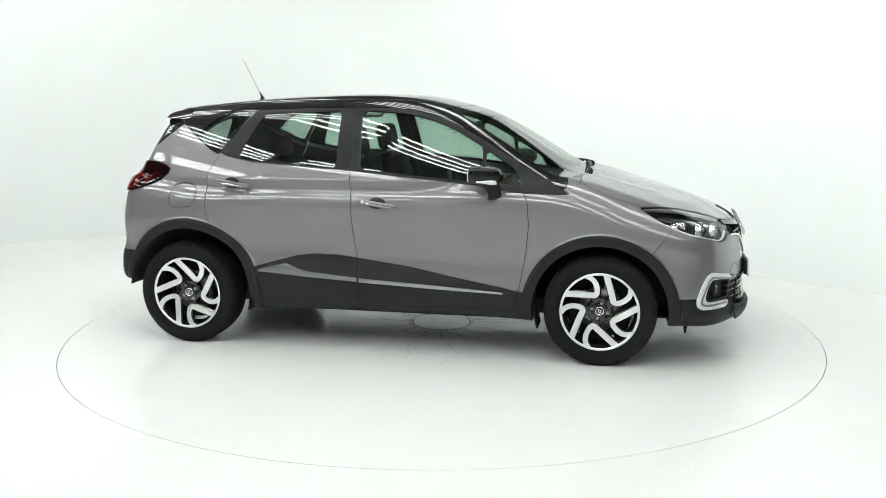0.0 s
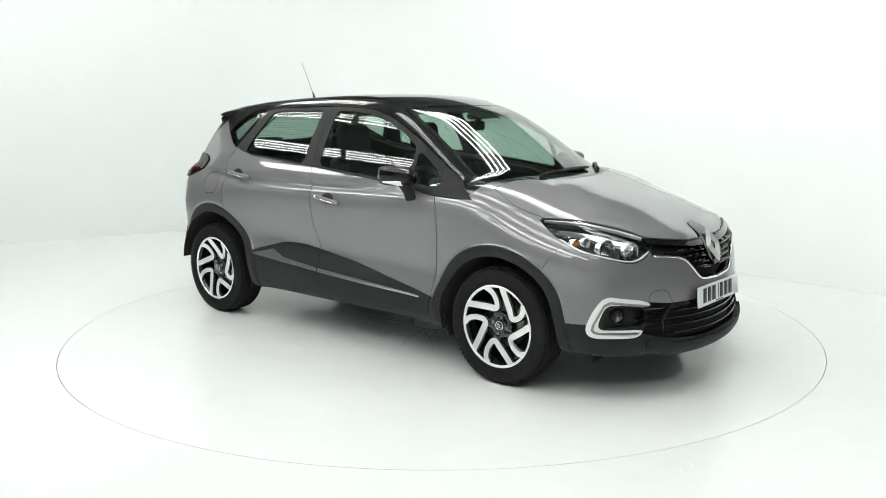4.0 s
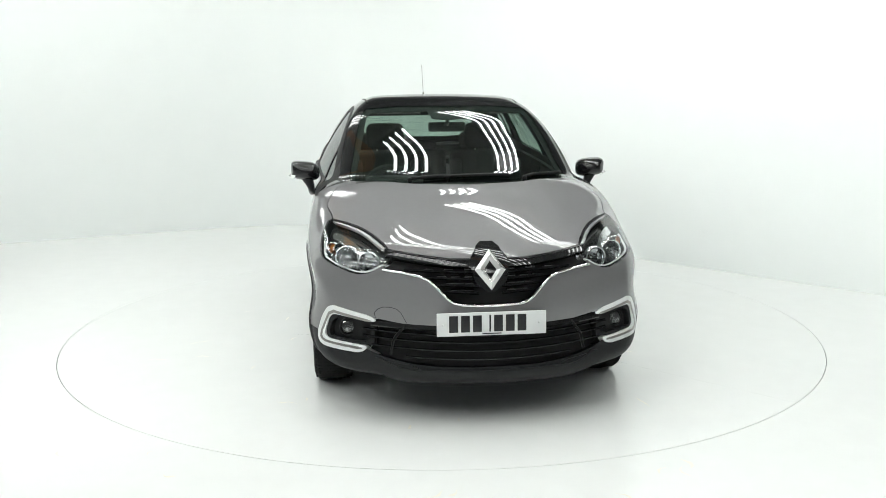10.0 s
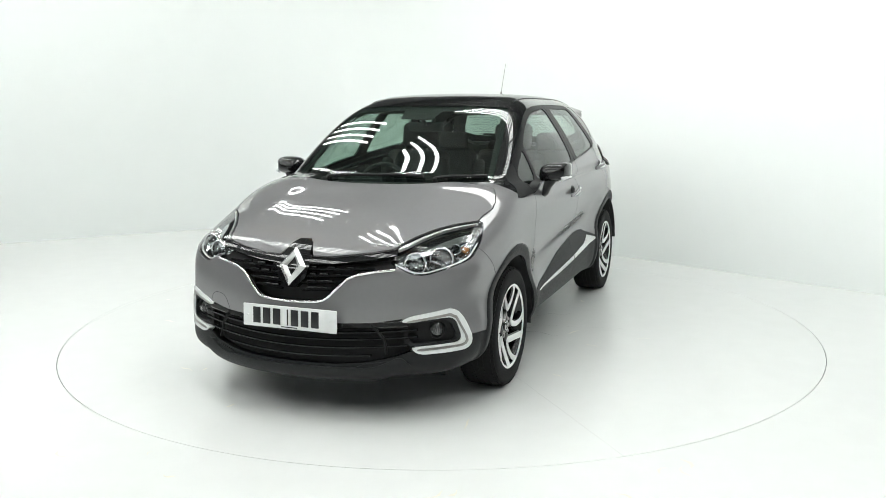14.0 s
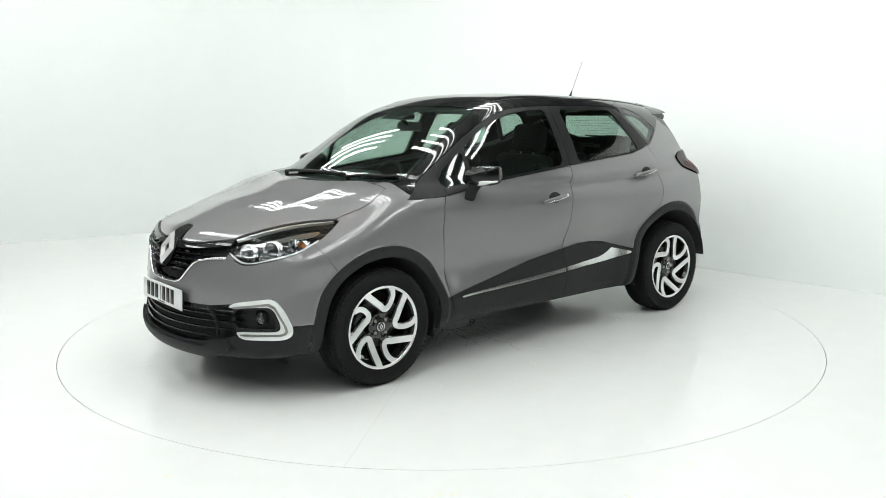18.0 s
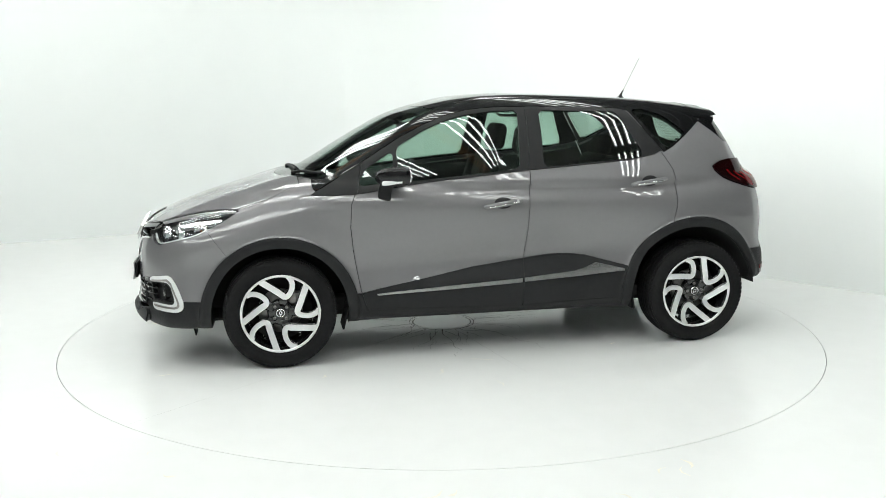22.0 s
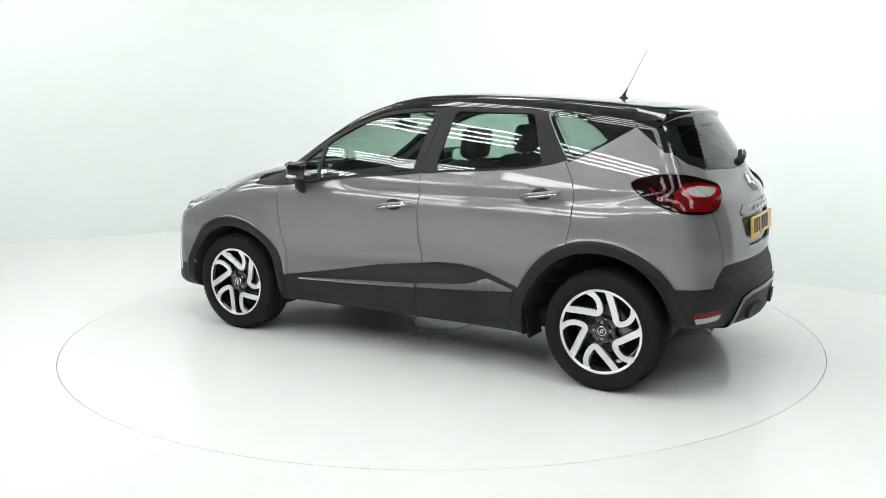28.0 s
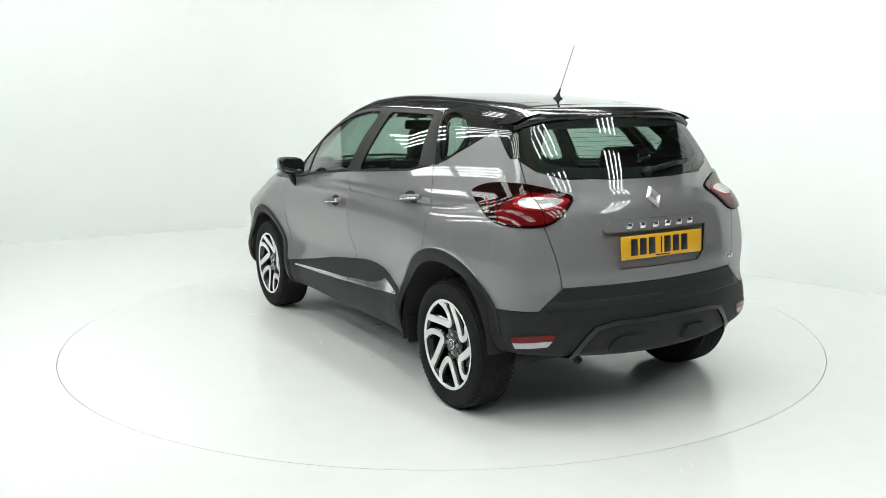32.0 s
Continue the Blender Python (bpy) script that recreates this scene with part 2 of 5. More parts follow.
def skin(p):
    """Below zero inside the body. p is an array of points in the car's space."""
    x, y, z = p[..., 0], np.abs(p[..., 1]), p[..., 2]
    fa, ra = arch_distance(x, z)
    swell = 0.016 * bell((fa - 0.02) / 0.10) + 0.014 * bell((ra - 0.02) / 0.11)
    lip = 0.020 / (1 + np.exp(np.clip(fa / 0.006, -40, 40))) + 0.020 / (1 + np.exp(np.clip(ra / 0.006, -40, 40)))
    wave = -0.030 * bell((z - (0.60 - 0.10 * x)) / 0.11) * bell((x / 0.95) ** 2)
    side = y - (_plan(x) + wave + _tuck(z) + np.where(z < 1.0, swell + lip, swell) - 0.22 * np.maximum(-1.0 - x, 0) * np.maximum(z - 0.8, 0))
    hood = (z - (_hood(x) - _hood_crown(x) * y * y - 0.05 * (y / 0.8) ** 8 + 0.005 * bell((y - 0.43) / 0.07) * np.clip((1.95 - x) * 3, 0, 1))) * 0.95
    nose = x - (_nose(z) - 0.405 * y * y - 0.20 * y ** 8)
    tail = _tail(z) - 0.02 + 0.27 * y * y + 0.16 * y ** 8 - x
    rise = np.where(x > 1.2, 0.06 * y * y, np.where(x < -1.3, 0.08 * y * y, 0.0))
    ramp = np.clip((-1.42 - x) / 0.3, 0, 1)
    mid = np.clip((1.15 - np.abs(x)) / 0.15, 0, 1)
    floor_ = 0.205 + 0.033 * mid + rise + 0.13 * ramp * ramp * (3 - 2 * ramp) - z
    low = smax(smax(smax(side, hood, 0.09), nose, 0.08), smax(tail, floor_, 0.05), 0.09)
    dz = z - 1.08
    wall = (y - (0.846 - 0.40 * dz - 0.52 * dz * dz - 0.16 * np.maximum(-0.7 - x, 0) ** 2 - 0.145 * np.maximum(x, 0) ** 1.5)) * 0.92
    pane = (x - (_screen(z) - 0.50 * y * y)) * 0.55
    top = z - (_roof(x) + 0.012 - 0.06 * y * y - 0.30 * y ** 6)
    back = (_tail(z) + 0.38 * y * y + 0.22 * y ** 8 - x) * 0.85
    cabin = smax(smax(wall, top, 0.10), smax(pane, back, 0.05), 0.045)
    cabin = smax(cabin, 1.015 - z, 0.06)
    return smin(low, cabin, 0.025)


def skin_normal(p, e=0.003):
    g = np.stack([skin(p + np.eye(3)[i] * e) - skin(p - np.eye(3)[i] * e) for i in range(3)], -1)
    return g / np.maximum(np.linalg.norm(g, axis=-1, keepdims=True), 1e-9)


def skin_hit(o, d, steps=120):
    """First crossings from o along d (both arrays), by marching and halving; d spans the whole search."""
    t0, t1 = np.zeros(len(o)), np.ones(len(o))
    found = np.zeros(len(o), bool)
    if len(o) < 50:
        ts = np.arange(1, steps + 1) / steps
        ins = skin(o[:, None] + d[:, None] * ts[None, :, None]) < 0
        found = ins.any(1)
        first = np.where(found, ins.argmax(1), steps - 1)
        t1 = ts[first]
        t0 = t1 - 1 / steps
    else:
        for k in range(1, steps + 1):
            t = k / steps
            idx = np.nonzero(~found)[0]
            if not len(idx):
                break
            ins = skin(o[idx] + d[idx] * t) < 0
            hit_ = idx[ins]
            t1[hit_], t0[hit_], found[hit_] = t, t - 1 / steps, True
    for _ in range(18):
        tm = (t0 + t1) / 2
        ins = skin(o + d * tm[:, None]) < 0
        t1, t0 = np.where(ins, tm, t1), np.where(ins, t0, tm)
    return o + d * t1[:, None], found


def shell_triangles(step=0.022):
    """The skin as a fine even net: a box net shrunk on to the solid."""
    lo, hi = np.array([-2.25, -1.05, 0.05]), np.array([2.45, 1.05, 1.75])
    quads = []
    for ax in range(3):
        a, b = (ax + 1) % 3, (ax + 2) % 3
        na, nb = int((hi[a] - lo[a]) / step), int((hi[b] - lo[b]) / step)
        na += na % 2
        nb += nb % 2
        A, B = np.meshgrid(np.linspace(lo[a], hi[a], na + 1), np.linspace(lo[b], hi[b], nb + 1), indexing="ij")
        for end, flip in ((lo, True), (hi, False)):
            P = np.empty((*A.shape, 3))
            P[..., ax], P[..., a], P[..., b] = end[ax], A, B
            shape = P.shape
            P = P.reshape(-1, 3)
            core = P.copy()
            core[:, 0] = np.clip(P[:, 0] * 0.86, -1.45, 1.62)
            core[:, 1] = P[:, 1] * 0.45
            core[:, 2] = np.clip(0.62 + (P[:, 2] - 0.9) * 0.25, 0.4, 0.85)
            H, _ = skin_hit(P, core - P)
            H = H.reshape(shape)
            q = np.stack([H[:-1, :-1], H[1:, :-1], H[1:, 1:], H[:-1, 1:]], 2).reshape(-1, 4, 3)
            quads.append(q[:, ::-1] if flip else q)
    q = np.concatenate(quads)
    return np.concatenate([q[:, [0, 1, 2]], q[:, [0, 2, 3]]])


def split(T, f, gap=0.0, rounds=2):
    """Cuts triangles along f = 0. Returns those with f < -gap and those with f > gap."""
    if len(T) > 4000:
        # far triangles are told apart by their first corner alone
        c = f(T[:, 0])
        reach = 0.075
        inside, outside, edge = T[c < -reach - gap], T[c > reach + gap], T[np.abs(c) <= reach + gap]
        a, b = split(edge, f, gap, rounds) if len(edge) <= 4000 else _split_near(edge, f, gap, rounds)
        return np.concatenate([inside, a]), np.concatenate([outside, b])
    return _split_near(T, f, gap, rounds)


def _split_near(T, f, gap, rounds):
    def cut(T, g):
        kept, mixed = [], T
        for r in range(rounds + 1):
            if not len(mixed):
                break
            v = g(mixed.reshape(-1, 3)).reshape(-1, 3)
            ins = v < 0
            reach = 0.016 / 2 ** r if r < rounds else 0.0
            full, none = ins.all(1), (v > reach).all(1)
            kept.append(mixed[full])
            m = ~(full | none) if r < rounds else ~full & ins.any(1)
            mixed, v = mixed[m], v[m]
            if r < rounds:
                a, b, c = mixed[:, 0], mixed[:, 1], mixed[:, 2]
                ab, bc, ca = (a + b) / 2, (b + c) / 2, (c + a) / 2
                mixed = np.concatenate([np.stack(s, 1) for s in ((a, ab, ca), (ab, b, bc), (ca, bc, c), (ab, bc, ca))])
        if len(mixed):
            ins = v < 0
            one = ins.sum(1) == 1
            lone = np.where(one[:, None], ins, ~ins).argmax(1)
            order = (lone[:, None] + np.arange(3)) % 3
            rows = np.arange(len(mixed))[:, None]
            t, w = mixed[rows, order], v[rows, order]
            p = t[:, 0] + (t[:, 1] - t[:, 0]) * (w[:, 0] / (w[:, 0] - w[:, 1]))[:, None]
            q = t[:, 0] + (t[:, 2] - t[:, 0]) * (w[:, 0] / (w[:, 0] - w[:, 2]))[:, None]
            kept.append(np.stack([t[:, 0], p, q], 1)[one])
            two = ~one
            kept.append(np.stack([p, t[:, 1], t[:, 2]], 1)[two])
            kept.append(np.stack([p, t[:, 2], q], 1)[two])
        return np.concatenate(kept) if kept else T[:0]
    return cut(T, lambda p: f(p) + gap), cut(T, lambda p: gap - f(p))


VIEWS = {
    "side": lambda p: (p[:, 0], p[:, 2]),
    "face": lambda p: (np.abs(p[:, 1]), p[:, 2]),
    "top": lambda p: (p[:, 0], np.abs(p[:, 1])),
    "front_corner": lambda p: ((np.abs(p[:, 1]) - p[:, 0]) * 0.70711, p[:, 2]),
    "rear_corner": lambda p: ((np.abs(p[:, 1]) + p[:, 0]) * 0.70711, p[:, 2]),
}


def outline(poly, view="side", where=None, soft=0):
    """The signed distance to an outline drawn in one view; outside `where` everything is outside."""
    pts = np.array(rounded(poly, soft) if soft else poly, float)
    a, b = pts, np.roll(pts, -1, 0)

    def f(p):
        u, w = VIEWS[view](p)
        d = np.full(len(p), 9.0)
        inside = np.zeros(len(p), bool)
        near = (u > pts[:, 0].min() - 0.1) & (u < pts[:, 0].max() + 0.1) & (w > pts[:, 1].min() - 0.1) & (w < pts[:, 1].max() + 0.1)
        if where is not None:
            near &= where(p) < 0.1
        i = np.nonzero(near)[0]
        uu, ww = u[i], w[i]
        best, ins = np.full(len(i), 9.0), np.zeros(len(i), bool)
        for (x0, y0), (x1, y1) in zip(a, b):
            ex, ey = x1 - x0, y1 - y0
            t = np.clip(((uu - x0) * ex + (ww - y0) * ey) / (ex * ex + ey * ey + 1e-12), 0, 1)
            best = np.minimum(best, np.hypot(uu - x0 - t * ex, ww - y0 - t * ey))
            cross = (y0 > ww) != (y1 > ww)
            ins ^= cross & (uu < x0 + ex * (ww - y0) / (ey if abs(ey) > 1e-9 else 1e-9))
        d[i] = np.where(ins, -best, best)
        if where is not None:
            d = np.maximum(d, where(p))
        return d
    return f


def weld(T):
    k = np.round(T.reshape(-1, 3) * 20000).astype(np.int64)
    _, first, inv = np.unique(k, axis=0, return_index=True, return_inverse=True)
    F = inv.reshape(-1, 3)
    F = F[(F[:, 0] != F[:, 1]) & (F[:, 1] != F[:, 2]) & (F[:, 0] != F[:, 2])]
    return T.reshape(-1, 3)[first], F


def panel(name, T, mat, parent, label="", thick=0.012, lift=0.0, inner=True, even=0.0):
    """A piece of skin as a body panel: its outer face, an inner face and a rim."""
    if not len(T):
        print("empty panel", name)
        return None
    V, F = weld(T)
    N = skin_normal(V)
    if even:
        # a nearly flat piece: its normals lean towards their mean
        N = N * (1 - even) + N.mean(0) * even
        N /= np.linalg.norm(N, axis=1, keepdims=True)
    V = V + N * lift
    n = len(V)
    e = np.concatenate([F[:, [0, 1]], F[:, [1, 2]], F[:, [2, 0]]])
    key = e[:, 0].astype(np.int64) * n + e[:, 1]
    rim = e[~np.isin(key, e[:, 1].astype(np.int64) * n + e[:, 0])]
    V2 = np.concatenate([V, V - N * thick, V[rim].reshape(-1, 3), (V - N * thick)[rim].reshape(-1, 3)])
    side = np.cross(V[rim[:, 1]] - V[rim[:, 0]], N[rim[:, 0]])
    side /= np.maximum(np.linalg.norm(side, axis=1, keepdims=True), 1e-9)
    N2 = np.concatenate([N, -N, np.repeat(side, 2, 0), np.repeat(side, 2, 0)])
    m = len(rim)
    r0, r1 = 2 * n + 2 * np.arange(m), 2 * n + 2 * m + 2 * np.arange(m)
    R = np.concatenate([np.stack([r0 + 1, r0, r1], 1), np.stack([r0 + 1, r1, r1 + 1], 1)])
    faces = np.concatenate([F, F[:, ::-1] + n, R] if inner else [F, R])
    me = bpy.data.meshes.new(name)
    me.vertices.add(len(V2))
    me.vertices.foreach_set("co", V2.ravel())
    me.loops.add(faces.size)
    me.loops.foreach_set("vertex_index", faces.ravel().astype(np.int32))
    me.polygons.add(len(faces))
    me.polygons.foreach_set("loop_start", np.arange(0, faces.size, 3, dtype=np.int32))
    me.polygons.foreach_set("use_smooth", np.ones(len(faces), bool))
    me.update(calc_edges=True)
    me.validate()
    if len(me.vertices) == len(N2):
        me.normals_split_custom_set_from_vertices(N2.tolist())
    me.materials.append(mat)
    ob = new(name, me)
    ob.parent = parent
    if label:
        tagged(ob, label)
    return ob


def sheet(poly, view, where=None, soft=0):
    """A free copy of the skin inside an outline, to lay a badge, a strip or a lens on it."""
    return split(SHELL, outline(poly, view, where, soft))[0]


# ---- the studio ----
def studio_materials():
    wall = material("white_wall_paint", (0.86, 0.885, 0.875), rough=0.6, noise_amount=0.012, noise_scale=3, bump=0.05, bump_scale=60)
    floor_ = material("white_floor_paint", (0.84, 0.85, 0.84), rough=0.16, spec=0.4, noise_amount=0.025, noise_scale=6, bump=0.02, bump_scale=25)
    return wall, floor_


WALL_PAINT, FLOOR_PAINT = studio_materials()
DISC_R = 2.483


def disc_ring(r0, r1, z0, z1, n=160):
    vs, fs = [], []
    for i in range(n):
        a = 2 * math.pi * i / n
        c, s = math.cos(a), math.sin(a)
        vs += [(r0 * c, r0 * s, z1), (r1 * c, r1 * s, z1), (r1 * c, r1 * s, z0), (r0 * c, r0 * s, z0)]
    for i in range(n):
        j = (i + 1) % n
        for k in range(4):
            m = (k + 1) % 4
            fs.append((i * 4 + k, i * 4 + m, j * 4 + m, j * 4 + k))
    return vs, fs


def lamp_place(across, along, z):
    """A place in the hall's own directions, which its lamps and roof sheets follow."""
    return pose(across * 0.839 + along * 0.545, across * 0.545 - along * 0.839, z, 0, 0, -57)


def build_studio():
    # floor with a round pit in which the turntable lies flush
    n, vs, fs = 160, [], []
    for i in range(n):
        a = 2 * math.pi * i / n
        c, s = math.cos(a), math.sin(a)
        k = min(12.4 / max(abs(c), 1e-6), (8.2 if s > 0 else 7.4) / max(abs(s), 1e-6))
        vs += [(DISC_R * c, DISC_R * s, 0), (5.0 * c, 5.0 * s, 0), (k * c, k * s, 0), (DISC_R * c, DISC_R * s, -0.05)]
    for i in range(n):
        j = (i + 1) % n
        fs += [(i * 4, i * 4 + 1, j * 4 + 1, j * 4), (i * 4 + 1, i * 4 + 2, j * 4 + 2, j * 4 + 1), (i * 4 + 3, i * 4, j * 4, j * 4 + 3)]
    fs.append(tuple(i * 4 + 3 for i in range(n)))
    tagged(part("floor", (vs, fs), FLOOR_PAINT, smooth=False), "glossy white painted studio floor round the turntable", "floor", kind="structure")
    # out-of-view concrete, its colour raised to bounce light at the car
    concrete = material("bounce_concrete", (0.62, 0.62, 0.61), rough=0.5, noise_amount=0.2, noise_scale=5)
    tagged(part("hall_floor", block(0, -10.0, -0.1, 25, 5.2, 0.2, 0), concrete, smooth=False), "concrete floor of the hall beyond the studio, paled to bounce light", "floor", kind="structure")
    # back walls: one curved white sheet, the corner rounded
    a, c, b = Vector((-5.7, 3.023)), Vector((-1.05, 5.42)), Vector((4.7, -0.525))
    pts, r = [a], 2.2
    p, q = c + (a - c).normalized() * r, c + (b - c).normalized() * r
    for k in range(25):
        t = k / 24
        pts.append(p * (1 - t) ** 2 + c * 2 * t * (1 - t) + q * t * t)
    pts.append(b)
    for name, piece in (("wall_left", pts[:14]), ("wall_right", pts[13:])):
        vs, fs, m = [], [], len(piece)
        for i, w in enumerate(piece):
            d = (piece[min(i + 1, m - 1)] - piece[max(i - 1, 0)]).normalized()
            out = Vector((-d.y, d.x)) * 0.12
            vs += [(w.x, w.y, 0), (w.x, w.y, 2.74), (w.x + out.x, w.y + out.y, 2.74), (w.x + out.x, w.y + out.y, 0)]
        for i in range(m - 1):
            for k in range(4):
                l = (k + 1) % 4
                fs.append((i * 4 + k, i * 4 + 4 + k, i * 4 + 4 + l, i * 4 + l))
        fs += [(0, 1, 2, 3), tuple((m - 1) * 4 + k for k in (3, 2, 1, 0))]
        ob = part(name, (vs, fs), WALL_PAINT)
        sharp(ob, 50)
        tagged(ob, "plain white painted curved studio back wall", "wall", kind="structure")
    # the hall behind the camera: grey cladding, a whitened front wall and a dark roof
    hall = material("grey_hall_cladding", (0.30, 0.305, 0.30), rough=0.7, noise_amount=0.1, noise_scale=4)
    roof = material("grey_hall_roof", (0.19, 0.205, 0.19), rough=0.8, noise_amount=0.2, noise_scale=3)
    # side walls: same cladding, darkened to stand for the dim hall the doors mirror
    dim = material("shaded_hall_cladding", (0.12, 0.12, 0.12), rough=0.7, noise_amount=0.1, noise_scale=4)
    # wall_front is out of view; its white only bounces light on to the car
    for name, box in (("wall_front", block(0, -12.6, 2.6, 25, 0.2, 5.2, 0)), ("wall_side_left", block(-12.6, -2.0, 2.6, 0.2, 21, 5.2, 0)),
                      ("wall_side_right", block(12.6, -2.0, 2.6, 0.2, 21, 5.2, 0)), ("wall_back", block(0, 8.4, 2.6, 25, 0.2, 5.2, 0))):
        tagged(part(name, box, dim if name.startswith("wall_side") else WALL_PAINT if name == "wall_front" else hall, smooth=False), "unseen hall wall behind the camera, whitened to bounce light" if name == "wall_front" else "plain grey clad wall of the hall", "wall", kind="structure")
    # roof sheets with ribs along the lamps' direction, and girders across them
    beams = [block(0, -2.0, 5.3, 25.6, 21.6, 0.2, 0)]
    beams += [moved(block(0, 0, 0, 15.0, 0.03, 0.09, 0), lamp_place(o * 0.46 - 0.4, 0.0, 5.17)) for o in range(-14, 15)]
    beams += [moved(block(0, 0, 0, 0.14, 15.0, 0.22, 0), lamp_place(0.0, k, 5.08)) for k in (-5.6, -1.9, 1.8, 5.5)]
    tagged(part("ceiling", join(*beams), roof, smooth=False), "grey hall ceiling over the studio", "ceiling", kind="structure")
    timber = material("brown_board", (0.30, 0.17, 0.085), rough=0.6, noise_amount=0.2, noise_scale=8)
    tagged(part("beam", moved(block(0, 0, 0, 13.0, 0.26, 0.10, 0.004), lamp_place(-0.95, 0.0, 4.90)), timber, smooth=False), "brown boarded beam under the hall ceiling", "beam", kind="structure")


TUBE_LIGHT = material("lit_fluorescent_tube", (0.9, 0.9, 0.9), rough=0.4, emit=(0.965, 1.0, 0.972), emit_strength=15.3)
FITTING = material("grey_light_fitting", (0.35, 0.35, 0.35), rough=0.5)


def build_lights():
    spread, count = 0.15, 4
    # rows of banks: how far across, then the place along the row and the length of each
    # rows -6.9 and -5.4, and the first bank of -3.7, added to brighten the left
    rows = ((-6.9, ((0.5, 2.4),)), (-5.4, ((-3.6, 2.4), (-0.9, 2.4), (1.9, 2.4))), (-3.7, ((-3.6, 2.4), (-0.9, 2.4), (1.9, 2.4), (4.6, 2.4))), (-1.95, ((-3.4, 2.4), (-0.6, 2.4), (2.2, 2.4), (5.0, 2.4))),
            (-0.30, ((-3.4, 2.4), (-0.05, 1.9), (2.25, 2.4), (5.0, 2.4))), (1.47, ((-0.7, 2.4), (1.8, 2.4), (4.6, 2.4))))
    for across, places in rows:
        for along, length in places:
            light = tagged(new("ceiling_light"), "bank of lit fluorescent tubes hung under the ceiling, left rows added as fill", "light", "tube banks over the turntable")
            light.matrix_world = lamp_place(across, along, 3.7)
            for x in (-0.8, 0.8):
                part("crossbar", block(x, 0, 0.075, 0.04, spread * count, 0.03, 0.004), FITTING, light)
                part("hanger", tube([(x, 0, 0.088), (x, 0, 1.48)], 0.006, 6), STEEL, light)
            for k in range(count):
                yy = (k - (count - 1) / 2) * spread
                part("batten", block(0, yy, 0.042, length + 0.06, 0.05, 0.03, 0.004), FITTING, light)
                part("tube", tube([(-length / 2, yy, 0), (length / 2, yy, 0)], 0.021, 10), TUBE_LIGHT, light)


build_studio()
build_lights()


# ---- the car ----
car = tagged(new("car"), "grey metallic crossover car with gloss black roof on a turntable", "car")
SHELL = shell_triangles()

BELT = [(1.052, 1.000), (0.855, 1.004), (0.756, 1.017), (0.492, 1.052), (0.294, 1.075), (-0.171, 1.120), (-0.506, 1.143), (-0.842, 1.168), (-1.010, 1.199), (-1.058, 1.218)]
FRAME_TOP = [(1.115, 1.003), (1.080, 1.026), (0.950, 1.087), (0.820, 1.166), (0.695, 1.243), (0.575, 1.316), (0.420, 1.392), (0.300, 1.439), (0.156, 1.475),
             (0.056, 1.486), (-0.016, 1.491), (-0.251, 1.495), (-0.522, 1.490), (-0.727, 1.486), (-0.829, 1.478), (-0.881, 1.468), (-1.072, 1.214)]
CLAD_TOP = [(0.836, 0.425), (0.501, 0.481), (0.164, 0.544), (-0.156, 0.584), (-0.308, 0.602), (-0.444, 0.603), (-0.546, 0.591), (-0.684, 0.555), (-0.822, 0.518), (-0.867, 0.511)]


def on_side(s, inner=0.25):
    return lambda p: inner - s * p[:, 1]


def circle(cx, cz, r):
    return lambda p: np.hypot(p[:, 0] - cx, p[:, 2] - cz) - r


rest = SHELL


def carve(f, gap=0.002):
    """Takes what lies inside f off the skin that is left."""
    global rest
    piece, rest = split(rest, f, gap)
    return piece


def both(*fs):
    return lambda p: np.maximum.reduce([f(p) for f in fs])


SIDES = ((1, "left"), (-1, "right"))

# glazing
GLASS_F = [(0.594, 1.262), (0.548, 1.290), (0.432, 1.356), (0.322, 1.402), (0.230, 1.430), (0.155, 1.448), (0.0, 1.466), (-0.168, 1.472), (-0.128, 1.131), (0.598, 1.061)]
GLASS_Q = [(0.835, 1.045), (0.800, 1.125), (0.710, 1.187), (0.622, 1.244), (0.622, 1.066)]
GLASS_R = [(-0.304, 1.470), (-0.790, 1.460), (-0.815, 1.445), (-0.925, 1.221), (-0.922, 1.184), (-0.282, 1.137)]
GLASS_C = [(-0.910, 1.468), (-0.988, 1.474), (-1.070, 1.455), (-1.160, 1.412), (-1.230, 1.352), (-1.262, 1.322), (-1.100, 1.226)]
panes = {}
for s, _ in SIDES:
    for key, poly, soft in (("front", GLASS_F, 1), ("vent", GLASS_Q, 1), ("rear", GLASS_R, 1), ("quarter", GLASS_C, 1)):
        panes[key, s] = carve(outline(poly, "side", on_side(s), soft), 0.001)
WINDSCREEN = [(-1, 1.03), (0.665, 1.03), (0.648, 1.07), (0.634, 1.105), (0.615, 1.180), (0.590, 1.300), (0.560, 1.404), (0.538, 1.455), (0.515, 1.480), (0.3, 1.496), (-1, 1.50)]
windscreen = carve(outline(WINDSCREEN, "face", lambda p: np.maximum(0.3 - p[:, 0], (p[:, 0] + 0.5 * p[:, 1] ** 2) - 1.30)), 0.001)
HATCH_GLASS = [(-1, 1.160), (0.20, 1.160), (0.45, 1.174), (0.55, 1.202), (0.598, 1.245), (0.590, 1.30), (0.545, 1.42), (0.50, 1.46), (-1, 1.47)]
hatch_glass = carve(outline(HATCH_GLASS, "face", lambda p: p[:, 0] + 1.40), 0.001)

